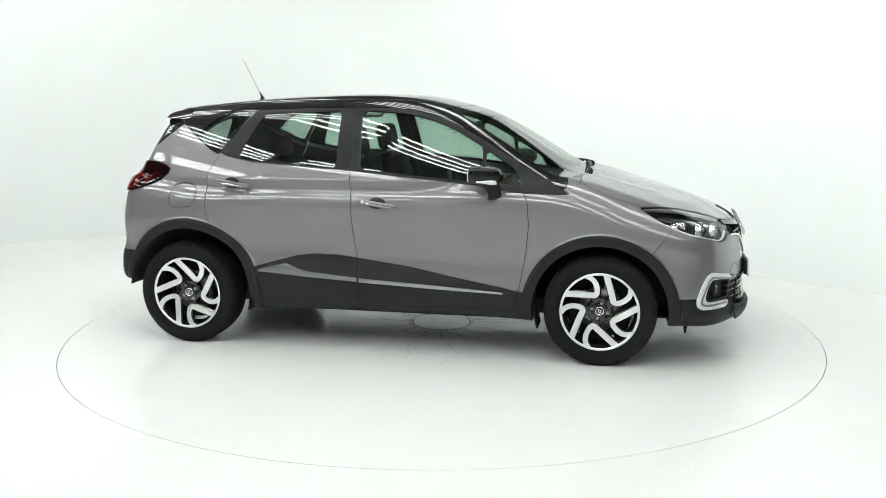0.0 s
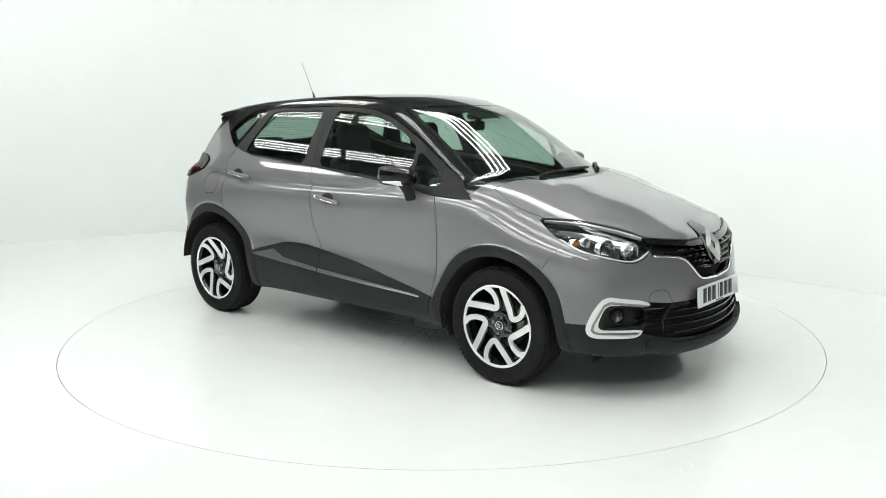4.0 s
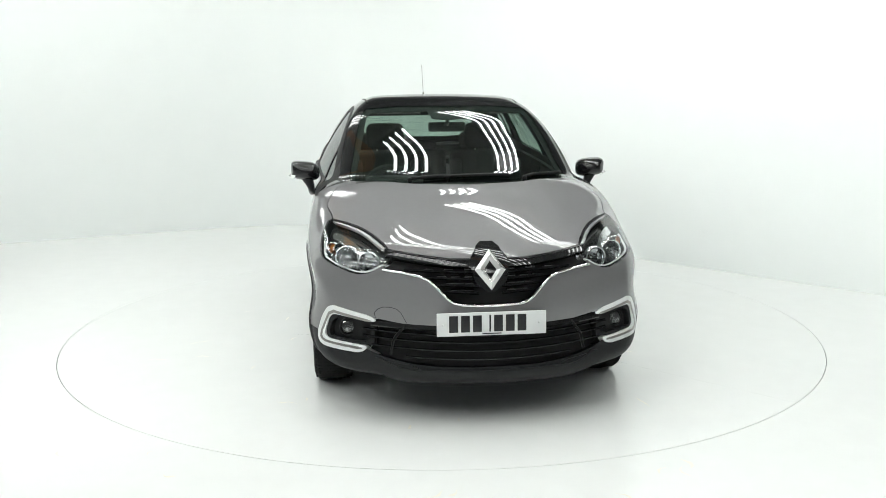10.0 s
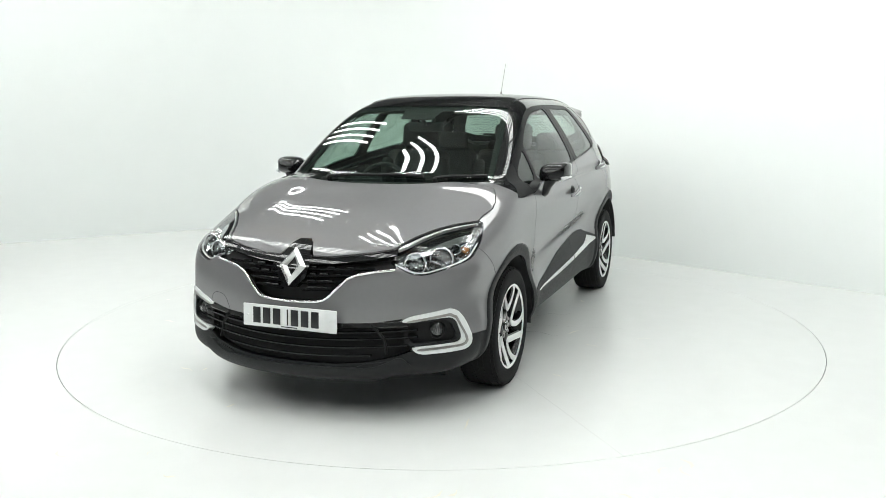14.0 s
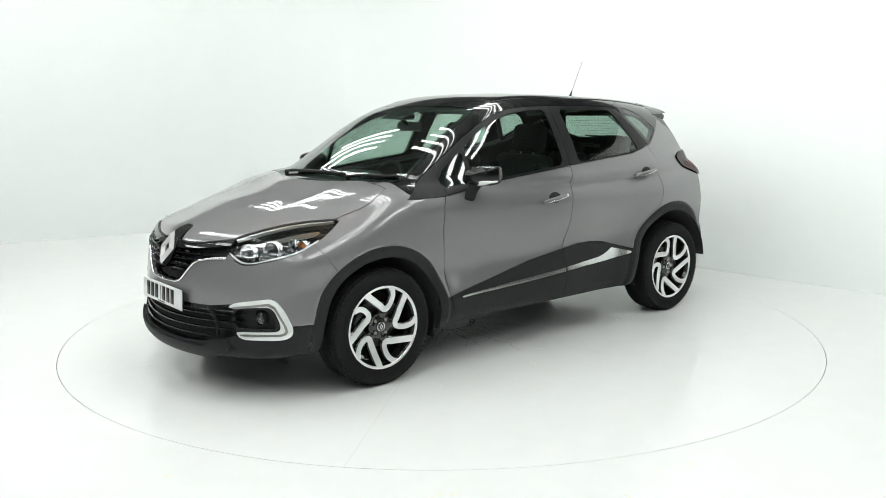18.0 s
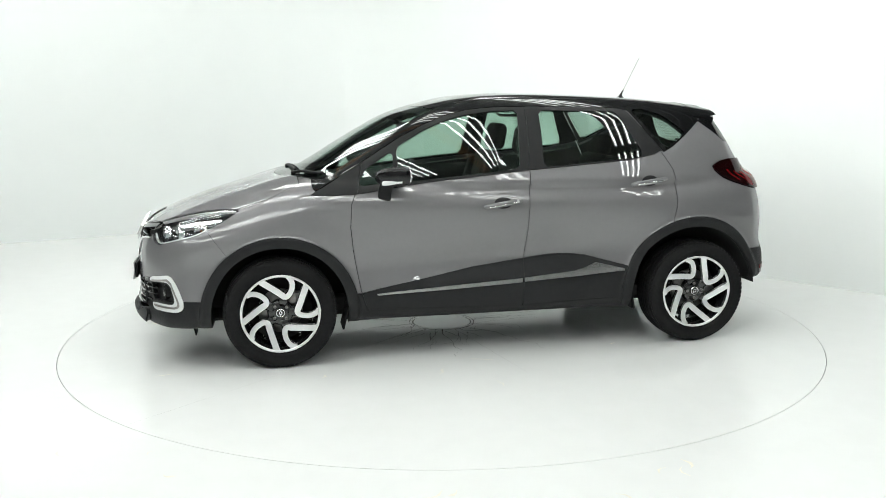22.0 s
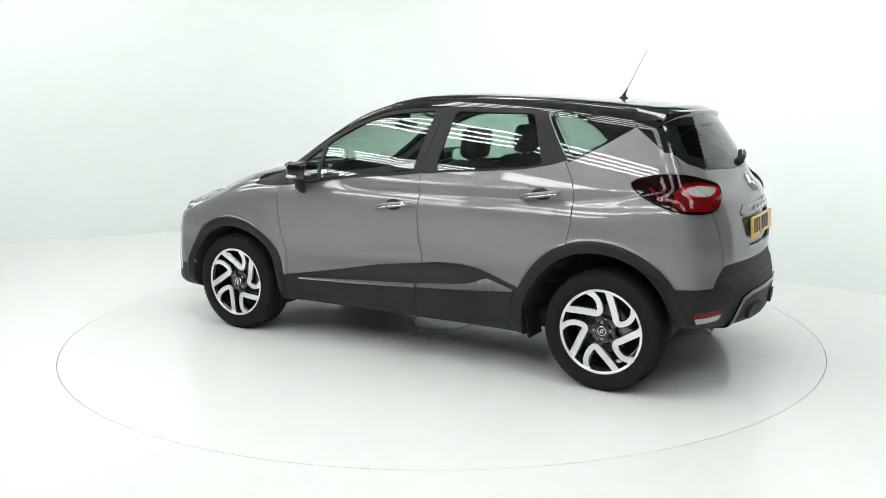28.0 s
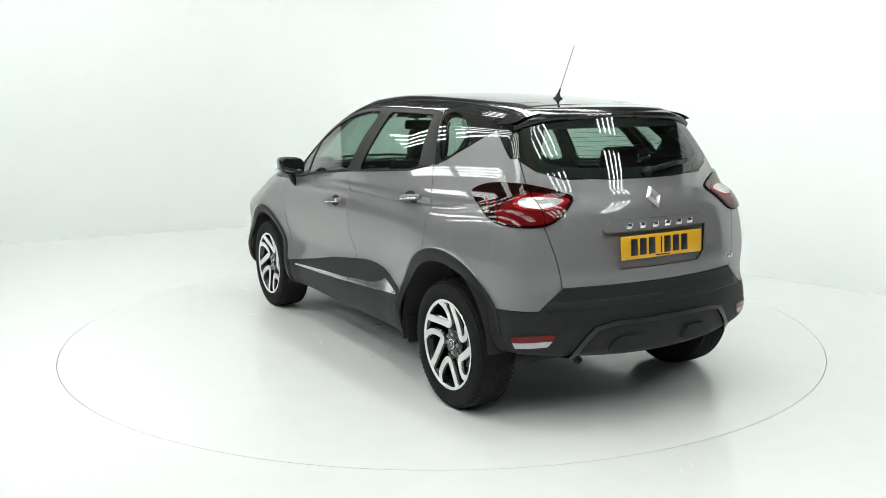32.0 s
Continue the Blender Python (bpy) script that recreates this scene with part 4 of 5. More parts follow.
# ---- lamps ----
for s, side in SIDES:
    near = both(ahead, on_side(s))
    # headlamp: a dark tub set back from the skin, optics in it, and a clear cover
    lamp = panel("headlamp", headlamps[s], CLEAR, car, "clear headlamp with two round optics", thick=0.003, lift=-0.001, inner=False)
    panel("lamp_tub", headlamps[s], LAMP_TUB, lamp, "silvered lamp housing", thick=0.004, lift=-0.055)
    ring_out = np.array(HEADLAMP)
    inner = [tuple(np.array([-0.83, 0.815]) + (q - np.array([-0.83, 0.815])) * np.array([0.995, 0.986])) for q in ring_out]
    f = lambda p, a=outline(HEADLAMP, "front_corner", near, 1), b=outline(inner, "front_corner", near, 1): np.maximum(a(p), -b(p))
    panel("lamp_edge", split(SHELL, f)[0], TRIM, lamp, "black lamp seal", thick=0.012, lift=-0.004)
    brow = [(-0.545, 0.922), (-0.674, 0.916), (-0.792, 0.902), (-0.909, 0.878), (-1.03, 0.846), (-1.090, 0.817), (-1.03, 0.840), (-0.909, 0.8715), (-0.80, 0.895), (-0.69, 0.9095), (-0.60, 0.9155)]
    laid("lamp_brow", brow, "front_corner", near, SATIN, lamp, "pale silver strip along the lamp's upper edge", -0.006, 0.016)
    shelf = [(-0.615, 0.893), (-0.70, 0.886), (-0.80, 0.870), (-0.909, 0.845), (-1.02, 0.815), (-1.02, 0.800), (-0.909, 0.826), (-0.80, 0.848), (-0.70, 0.862), (-0.64, 0.868)]
    laid("lamp_shelf", shelf, "front_corner", near, REFLECTOR, lamp, "bright shelf inside the lamp", -0.030, 0.006)
    sill_ = [(-1.085, 0.775), (-1.018, 0.730), (-0.955, 0.725), (-0.841, 0.753), (-0.698, 0.790), (-0.612, 0.842), (-0.618, 0.848), (-0.702, 0.797), (-0.841, 0.760), (-0.953, 0.733), (-1.012, 0.738), (-1.076, 0.781)]
    laid("light_guide", sill_, "front_corner", near, WHITE_LENS, lamp, "pale light guide along the lower edge", -0.016, 0.010)

    def optic(hc, zc, r, nm, depth, mats):
        # the corner view's (h, z) to a point on the skin along the diagonal
        o = np.array([[(1.0 - hc) * 0.70711 * 1.0 + 1.2 * 0.70711, s * ((1.0 + hc) * 0.70711 + 1.2 * 0.70711), zc]])
        base = np.array([[-hc * 0.70711, s * hc * 0.70711, zc]])
        far_ = base + np.array([[2.4 * 0.70711, s * 2.4 * 0.70711, 0]])
        p, _ = skin_hit(far_, base + np.array([[0.9, s * 0.9, 0]]) - far_, 300)
        n = Vector((0.97, s * 0.22, 0.04)).normalized()
        p = Vector(p[0]) - Vector(skin_normal(p)[0]) * depth
        m = Matrix.Translation(p) @ n.to_track_quat("Y", "Z").to_matrix().to_4x4()
        bowl = part(nm, moved(lathe([(r * 0.30, -0.035), (r * 0.72, -0.020), (r * 0.95, 0.006), (r, 0.012), (r * 1.08, 0.010), (r * 1.08, -0.02)], 36), m), mats[0], lamp)
        part("lens", moved(lathe([(0.0005, 0.012), (r * 0.35, 0.010), (r * 0.60, 0.002), (r * 0.70, -0.012)], 30), m), mats[1], bowl)
        return m, bowl
    optic(-0.845, 0.812, 0.054, "projector", 0.045, (REFLECTOR, CLEAR))
    m, bowl = optic(-0.985, 0.790, 0.050, "main_beam_reflector", 0.045, (REFLECTOR, CLEAR))
    for k in range(7):
        a = 2 * math.pi * k / 7
        part("facet", moved(block(0.022 * math.cos(a), -0.004, 0.022 * math.sin(a), 0.014, 0.006, 0.014, 0.003, 1), m), REFLECTOR, bowl)
    m, bowl = optic(-0.690, 0.838, 0.026, "indicator_reflector", 0.040, (REFLECTOR, AMBER))
    m, bowl = optic(-0.745, 0.845, 0.024, "side_light", 0.038, (REFLECTOR, CLEAR))
    for k in range(5):
        h0 = -0.90 - 0.035 * k
        laid("bezel_fin", [(h0, 0.742 + 0.004 * k), (h0 - 0.012, 0.740 + 0.004 * k), (h0 - 0.012, 0.770), (h0, 0.772)], "front_corner", near, LAMP_DARK, lamp, "", -0.028, 0.012, 0)

    # fog lamp niche with the white C-shaped running light
    niche = [(-1.06, 0.503), (-0.819, 0.517), (-0.777, 0.416), (-0.797, 0.386), (-0.997, 0.381), (-1.06, 0.385)]
    bezel = panel("fog_lamp_bezel", fogs[s], TRIM, car, "matt black fog lamp bezel", lift=-0.030)
    c_shape = [(-1.080, 0.500), (-1.035, 0.527), (-0.819, 0.563), (-0.764, 0.500), (-0.718, 0.396), (-0.745, 0.352), (-0.849, 0.346), (-0.998, 0.340), (-1.033, 0.370),
               (-1.015, 0.378), (-0.849, 0.388), (-0.799, 0.392), (-0.782, 0.416), (-0.822, 0.516), (-0.90, 0.514), (-1.03, 0.497)]
    drl = panel("running_light", split(SHELL, outline(c_shape, "front_corner", near, 2))[0], WHITE_LENS, car, "white C-shaped running light", thick=0.035, lift=0.004)
    mid = [(-1.05, 0.505), (-0.822, 0.540), (-0.745, 0.398), (-0.765, 0.370), (-0.849, 0.365), (-1.005, 0.357), (-1.005, 0.368), (-0.849, 0.376), (-0.774, 0.380), (-0.760, 0.404), (-0.828, 0.527), (-1.045, 0.494)]
    panel("light_groove", split(SHELL, outline(mid, "front_corner", near, 1))[0], STEEL, drl, "grey groove in the running light", thick=0.004, lift=0.0065)
    bez2 = [(-1.045, 0.492), (-0.842, 0.503), (-0.806, 0.418), (-0.825, 0.398), (-1.04, 0.394)]
    rim_f = lambda p, a=outline(niche, "front_corner", near), b=outline(bez2, "front_corner", near, 1): np.maximum(a(p), -b(p))
    panel("niche_rim", split(SHELL, rim_f)[0], PLASTIC, bezel, "", thick=0.03, lift=-0.004)
    p, n = skin_point(s * 0.668, 0.452, "front")
    m = Matrix.Translation(p + Vector((-0.028, 0, 0))) @ Vector((0.98, s * 0.15, 0)).normalized().to_track_quat("Y", "Z").to_matrix().to_4x4()
    fog = part("fog_lamp", moved(lathe([(0.001, 0.012), (0.020, 0.009), (0.032, 0.002), (0.036, -0.006), (0.038, -0.03)], 30), m), LAMP_DARK, bezel, "round fog lamp")
    part("fog_lens", moved(lathe([(0.001, 0.016), (0.024, 0.013), (0.037, 0.002)], 30), m), CLEAR, fog)
    part("fog_ring", moved(lathe([(0.036, 0.002), (0.040, 0.006), (0.044, 0.0), (0.044, -0.03)], 30), m), TRIM, fog)

    # tail lamp: smoked upper, red lower, clear middle; the joint of the tailgate runs through it
    aft = both(behind, on_side(s))
    t_out = tails[s]
    seam = lambda p: np.abs(p[:, 1]) - 0.606
    inner_t, outer_t = split(t_out, seam, 0.0015)
    tail = panel("tail_lamp", outer_t, DARK_RED, car, "smoked red tail lamp", thick=0.04, lift=0.012)
    panel("tail_lamp_inner", inner_t, DARK_RED, car, "smoked red tail lamp on the tailgate", thick=0.04, lift=0.012)
    red = [(-0.615, 1.010), (-0.655, 1.060), (-0.70, 1.110), (-0.82, 1.108), (-0.90, 1.085), (-0.935, 1.073), (-0.925, 1.040), (-0.893, 1.000), (-0.855, 0.979), (-0.800, 0.971), (-0.690, 0.975), (-0.635, 0.985)]
    clear = [(-0.708, 1.064), (-0.722, 1.084), (-0.790, 1.088), (-0.860, 1.082), (-0.922, 1.072), (-0.888, 1.050), (-0.830, 1.036), (-0.726, 1.042)]
    lit = split(split(SHELL, outline(red, "rear_corner", aft, 1))[0], outline(clear, "rear_corner", aft, 1), 0.001)
    for piece, mat, lab in ((lit[1], RED_LENS, "red lamp lens"), (lit[0], REVERSING, "clear reversing lamp lens")):
        a, b = split(piece, seam, 0.002)
        panel("lens", b, mat, tail, lab, 0.004, 0.0135)
        panel("lens", a, mat, tail, lab, 0.004, 0.0135)
    ring = [tuple(np.array([-0.80, 1.067]) + (np.array(q) - np.array([-0.80, 1.067])) * 1.22) for q in clear]
    f = lambda p, a=outline(ring, "rear_corner", aft, 1), b=outline(clear, "rear_corner", aft, 1): np.maximum(np.maximum(a(p), -b(p)), 0.003 - np.abs(np.abs(p[:, 1]) - 0.606))
    panel("light_band", split(SHELL, f)[0], BRIGHT_RED, tail, "bright red band round the clear lens", 0.004, 0.015)
    for k in range(3):
        h0 = -0.545 - 0.045 * k
        laid("light_rib", [(h0, 1.085 - 0.01 * k), (h0 - 0.012, 1.088 - 0.01 * k), (h0 - 0.045, 1.02 - 0.012 * k), (h0 - 0.034, 1.016 - 0.012 * k)], "rear_corner", aft, RED_LENS, tail, "red light rib", 0.014, 0.003, 0)
    refl = [(-0.700, 0.474), (-0.915, 0.480), (-0.875, 0.414), (-0.722, 0.408)]
    rear_refl = laid("reflector_bezel", refl, "rear_corner", aft, TRIM, car, "black bezel of the rear reflector", 0.002, 0.01, 0)
    laid("red_reflector", [(-0.706, 0.470), (-0.905, 0.475), (-0.895, 0.448), (-0.712, 0.442)], "rear_corner", aft, RED_LENS, rear_refl, "red reflector", 0.005, 0.006, 0)
    laid("rear_fog_lamp", [(-0.713, 0.439), (-0.892, 0.445), (-0.868, 0.418), (-0.726, 0.413)], "rear_corner", aft, REVERSING, rear_refl, "pale rear fog lamp", 0.005, 0.006, 0)

# ---- front: grille, badge, intake, plate ----
front_only = lambda p: 1.75 - p[:, 0]
gr = panel("grille", grille, DARK, car, "black grille with slats", thick=0.01, lift=-0.045)
for z0, w in ((0.640, 0.215), (0.672, 0.25), (0.704, 0.31), (0.736, 0.40)):
    for s in (1, -1):
        path = []
        for k in range(9):
            y = s * (0.055 + (w - 0.055) * k / 8)
            p, n = skin_point(y, z0 + 0.010 * k / 8, "front")
            path.append((p - Vector((0.018, 0, 0)), (1, 0, 0.35)))
        sharp(part("slat", swept(path, 0.012, 0.016), GLOSS_BLACK, gr))
        for k in range(3):
            y = s * (0.10 + (w - 0.12) * k / 3)
            p, n = skin_point(y, z0 + 0.012, "front")
            part("slat_block", block(p.x - 0.018, p.y, p.z + 0.004, 0.02, 0.045, 0.012, 0.003), GLOSS_BLACK, gr)
bar = [(0.060, 0.812), (0.100, 0.792), (0.200, 0.800), (0.339, 0.815), (0.487, 0.834), (0.490, 0.806), (0.339, 0.784), (0.200, 0.768), (0.085, 0.762)]
laid("grille_bar", bar, "face", front_only, GLOSS_BLACK, gr, "gloss black bar across the grille", 0.004, 0.03, 0)
for s in (1, -1):
    path = []
    for y, z in resample([(0.085, 0.795), (0.200, 0.7945), (0.339, 0.810), (0.485, 0.829)], 24):
        p, n = skin_point(s * y, z, "front")
        path.append((p + n * 0.003, n))
    part("bar_lip", swept(path, 0.007, 0.006), GLOSS_BLACK, gr, "gloss black lip of the grille bar")
    path = []
    for y, z in resample([(0.0, 0.585), (0.139, 0.591), (0.175, 0.600), (0.200, 0.617), (0.245, 0.664), (0.285, 0.703), (0.330, 0.722), (0.410, 0.737), (0.500, 0.746)], 48):
        p, n = skin_point(s * y, z, "front")
        path.append((p + n * 0.002, n))
    part("chrome_strip", swept(path, 0.012, 0.009), CHROME, gr, "chrome strip under the grille")


def badge(name, parent, view, y0, z0, hw, hh, band, proud):
    """A plain diamond frame, bent on its long axis."""
    p, n = skin_point(y0, z0, view)
    sgn = 1 if view == "front" else -1
    up = Vector((0, 0, 1)) - n * n.z
    up.normalize()
    right = up.cross(n)
    out = [(0, hh), (hw, 0), (0, -hh), (-hw, 0)]
    inn = [(0, hh - band * 1.15), (hw - band, 0), (0, -hh + band * 1.15), (-hw + band, 0)]
    mid = [((a + c) / 2, (b + d) / 2) for (a, b), (c, d) in zip(out, inn)]
    vs = []
    for ring, h in ((out, 0.004), (mid, proud), (inn, 0.004)):
        vs += [tuple(p + right * a + up * b + n * h) for a, b in ring]
    fs = []
    for k in range(2):
        for i in range(4):
            j = (i + 1) % 4
            fs.append((k * 4 + i, k * 4 + j, k * 4 + 4 + j, k * 4 + 4 + i))
    return part(name, (vs, fs), BADGE_SILVER, parent, "plain silver diamond badge", smooth=False)


back_plate = [(-1, 0.862), (0.030, 0.862), (0.055, 0.845), (0.090, 0.760), (0.075, 0.700), (0.020, 0.652), (-1, 0.650)]
laid("badge_plate", back_plate, "face", front_only, GLOSS_BLACK, gr, "gloss black badge plate", 0.006, 0.05, 0)
badge("badge", gr, "front", 0.0, 0.751, 0.074, 0.100, 0.047, 0.022)

it = panel("lower_intake", intake, DARK, car, "black lower air intake with bars", thick=0.01, lift=-0.05)
for z0, w, h in ((0.330, 0.40, 0.010), (0.368, 0.56, 0.010), (0.406, 0.60, 0.011), (0.440, 0.60, 0.011), (0.476, 0.56, 0.034)):
    path = []
    for k in range(25):
        y = -w + 2 * w * k / 24
        p, n = skin_point(y, z0 + 0.02 * (y / 0.6) ** 2, "front")
        path.append((p - Vector((0.012, 0, 0)), (1, 0, 0.1)))
    sharp(part("bar", swept(path, h, 0.014), GLOSS_BLACK, it))
for s in (1, -1):
    path = []
    for y, z in resample([(0.40, 0.490), (0.455, 0.42), (0.47, 0.345)], 8):
        p, n = skin_point(s * y, z, "front")
        path.append((p - Vector((0.006, 0, 0)), (1, 0, 0)))
    part("upright", swept(path, 0.012, 0.012), TRIM, it)
    # raised pads of the lower bumper
    laid("skirt_pad", [(0.30, 0.262), (0.36, 0.300), (0.52, 0.318), (0.585, 0.300), (0.56, 0.262), (0.44, 0.245)], "face", both(front_only, on_side(s, 0.1)), PLASTIC, car, "raised matt black pad on the lower bumper", 0.010, 0.02, 1)
laid("chin_spoiler", [(-1, 0.228), (0.40, 0.228), (0.50, 0.255), (0.575, 0.300), (0.53, 0.335), (0.47, 0.305), (0.40, 0.284), (-1, 0.278)], "face", front_only, PLASTIC, car, "raised matt black chin under the intake", 0.020, 0.035, 1)
path = []
for y, z in resample([(-0.394, 0.500), (-0.420, 0.548), (-0.440, 0.566), (-0.470, 0.573), (-0.505, 0.572), (-0.530, 0.560), (-0.545, 0.540), (-0.537, 0.515)], 22):
    p, n = skin_point(y, z, "front")
    path.append((p - n * 0.0012, n))
part("towing_eye_cover", swept(path, 0.003, 0.002), DARK, car, "seam of the towing eye cover")


def number_plate(name, sign, z0, x0, tilt, mat, label):
    """A pressed plate with plain dark bars in place of its characters."""
    m = Matrix.Translation((x0, 0, z0)) @ Euler((0, radians(tilt), 0)).to_matrix().to_4x4() @ (Matrix.Identity(4) if sign > 0 else Euler((0, 0, math.pi)).to_matrix().to_4x4())
    pl = part(name, moved(block(0, 0, 0, 0.008, 0.52, 0.111, 0.004, 2), m), mat, car, label)
    widths = [0.05, 0.05, 0.05, None, 0.016, 0.05, 0.05, 0.05]
    y = -0.206
    for w in widths:
        if w is None:
            y += 0.022
            continue
        part("character_bar", moved(block(0.0045, y + w / 2, 0.002, 0.0025, w - 0.008, 0.079, 0.001, 1), m), INK, pl, "dark bar")
        y += w + 0.006
    for yy in (-0.232, 0.226):
        part("plate_screw", moved(lathe([(0.0005, 0.007), (0.005, 0.006), (0.006, 0.003)], 12), m @ pose(0, yy, 0, 0, 0, -90)), mat, pl)
    part("small_print", moved(block(0.0043, 0.0, -0.046, 0.002, 0.09, 0.005, 0), m), INK, pl, "thin dark bar of small print")
    return pl


p, n = skin_point(0.0, 0.505, "front")
number_plate("front_number_plate", 1, 0.505, p.x + 0.014, -3, PLATE_WHITE, "white number plate with plain dark bars")
part("plate_holder", block(p.x + 0.001, 0, 0.505, 0.016, 0.48, 0.09, 0.004), TRIM, car)



# ---- outer trim ----
for s, side in SIDES:
    fd, rd = door_of["front", s], door_of["rear", s]
    # bright strips on the door cladding
    laid("trim_strip", [(0.746, 0.415), (0.300, 0.442), (-0.147, 0.467), (-0.145, 0.443), (0.300, 0.421), (0.736, 0.405)], "side", on_side(s), TRIM_BRIGHT, fd, "slim bright strip on the cladding", 0.009, 0.010, 0)
    laid("trim_strip", [(-0.158, 0.469), (-0.478, 0.496), (-0.540, 0.511), (-0.620, 0.542), (-0.800, 0.500), (-0.800, 0.488), (-0.513, 0.465), (-0.158, 0.446)], "side", on_side(s), TRIM_BRIGHT, rd, "bright strip that widens to a fin", 0.010, 0.012, 0)
    # a bright weather strip under the windows
    for poly, d in (([(0.83, 1.012), (0.75, 1.022), (0.49, 1.057), (0.29, 1.080), (-0.17, 1.125), (-0.17, 1.119), (0.29, 1.074), (0.49, 1.051), (0.75, 1.016), (0.83, 1.006)], fd),
                    ([(-0.20, 1.128), (-0.50, 1.149), (-0.84, 1.173), (-1.00, 1.204), (-1.00, 1.198), (-0.84, 1.167), (-0.50, 1.143), (-0.20, 1.122)], rd)):
        laid("weather_strip", poly, "side", on_side(s), TRIM, d, "black weather strip", 0.006, 0.012, 0)

    # door handles: a dark patch painted as the grip hollow's shade, and a bar over it
    for d, x0, z0, x1, z1 in ((fd, 0.108, 0.908, -0.132, 0.944), (rd, -0.832, 1.016, -1.066, 1.050)):
        cx, cz = (x0 + x1) / 2 - 0.005, (z0 + z1) / 2 + 0.006
        cup = [(cx + 0.055 * math.cos(2 * math.pi * k / 16), cz + 0.034 * math.sin(2 * math.pi * k / 16)) for k in range(16)]
        laid("handle_cup_shade", cup, "side", on_side(s), DARK, d, "dark patch for the shade in the grip hollow", 0.0012, 0.004, 0)
        path, wid = [], []
        for k in range(15):
            t = k / 14
            p, _ = skin_point(x0 + (x1 - x0) * t, z0 + (z1 - z0) * t, "side", s)
            n = Vector((0, s, 0.12)).normalized()
            path.append((p + n * (0.006 + 0.030 * math.sin(math.pi * min(max(t, 0.04), 0.96)) ** 0.6), n))
            wid.append(0.026 + 0.006 * math.sin(math.pi * t) - (0.010 if k in (0, 14) else 0))
        h = part("door_handle", swept(path, wid, 0.010), PAINT, d, "grey door handle")
        path2 = [(p + n * 0.0095 - Vector((0, 0, 0.006)), n) for p, n in path[2:-1]]
        part("handle_edge", swept(path2, 0.006, 0.003), CHROME, h, "bright edge of the handle")
        p, n = path[12]
        if d is fd:
            part("lock_cap", moved(lathe([(0.0005, 0.004), (0.008, 0.004), (0.010, 0.0)], 16), Matrix.Translation(Vector(p) + Vector(n) * 0.009) @ Vector(n).to_track_quat("Y", "Z").to_matrix().to_4x4()), SATIN, h)

    # door mirror
    def housing(scale_=1.0, x_cut=(0.0, 1.0)):
        """The shell of the mirror: rounded sections from the glass side to the nose."""
        vs, fs = [], []
        secs = [(0.570, 0.92, 0.90), (0.576, 1.0, 1.0), (0.610, 1.03, 1.03), (0.650, 1.0, 1.0), (0.690, 0.90, 0.90), (0.720, 0.72, 0.72), (0.738, 0.46, 0.46), (0.745, 0.15, 0.15)]
        m = 24
        for x, sy, sz in secs:
            for k in range(m):
                a = 2 * math.pi * k / m
                c, n_ = math.cos(a), math.sin(a)
                yy = math.copysign(abs(c) ** 0.55, c) * 0.086 * sy
                zz = math.copysign(abs(n_) ** 0.60, n_) * 0.056 * sz
                yy += 0.010 * (n_ if n_ > 0 else 0) - 0.004
                vs.append((x + 0.02 * (yy / 0.08) * -0.6, s * (0.908 + yy), 1.108 + zz + 0.07 * yy))
        for i in range(len(secs) - 1):
            for k in range(m):
                j = (k + 1) % m
                q = (i * m + k, i * m + j, (i + 1) * m + j, (i + 1) * m + k)
                fs.append(q if s > 0 else q[::-1])
        fs.append(tuple(range(m)) if s < 0 else tuple(range(m - 1, -1, -1)))
        fs.append(tuple((len(secs) - 1) * m + k for k in (range(m) if s > 0 else range(m - 1, -1, -1))))
        return vs, fs
    mirror = part("door_mirror", housing(), GLOSS_BLACK, car, "gloss black door mirror")
    glass_pts = [(0.075 * math.copysign(abs(math.cos(a)) ** 0.55, math.cos(a)), 0.045 * math.copysign(abs(math.sin(a)) ** 0.6, math.sin(a))) for a in [2 * math.pi * k / 28 for k in range(28)]]
    part("mirror_glass", prism(glass_pts, lambda a, b, d: (0.5675 - 0.012 * a / 0.08 - d, s * (0.906 + a), 1.110 + b + 0.07 * a), 0.004), MIRROR, mirror, "mirror glass", smooth=False)
    vs, fs = [], []
    arc = [(-0.15, 1.0), (0.15, 1.0), (0.45, 0.98), (0.75, 0.93), (1.05, 0.84), (1.30, 0.72)]
    for k, (t, _) in enumerate(arc):
        # round the outer end of the housing, from its nose to its side
        x = 0.715 - 0.110 * (k / 5) ** 1.5
        y = 0.905 + 0.098 * math.sin(math.pi / 2 * (0.42 + 0.58 * k / 5))
        zc = 1.074 + 0.006 * k / 5
        hh = 0.007 + 0.007 * math.sin(math.pi * min(1, (k + 1) / 5))
        vs += [(x, s * (y - 0.02), zc - hh), (x + 0.004, s * (y + 0.002), zc), (x, s * (y - 0.006), zc + hh)]
    for k in range(len(arc) - 1):
        for i in range(2):
            q = (k * 3 + i, k * 3 + i + 1, k * 3 + 4 + i, k * 3 + 3 + i)
            fs.append(q if s < 0 else q[::-1])
    part("side_indicator", (vs, fs), WHITE_LENS, mirror, "clear indicator in the mirror")
    foot = []
    for x, y, z, a, b in ((0.690, 0.848, 0.965, 0.034, 0.008), (0.692, 0.862, 0.985, 0.038, 0.018), (0.690, 0.872, 1.02, 0.038, 0.024), (0.680, 0.888, 1.055, 0.040, 0.034), (0.668, 0.898, 1.075, 0.045, 0.040)):
        foot.append((x, y, z, a, b))
    vs, fs, m = [], [], 16
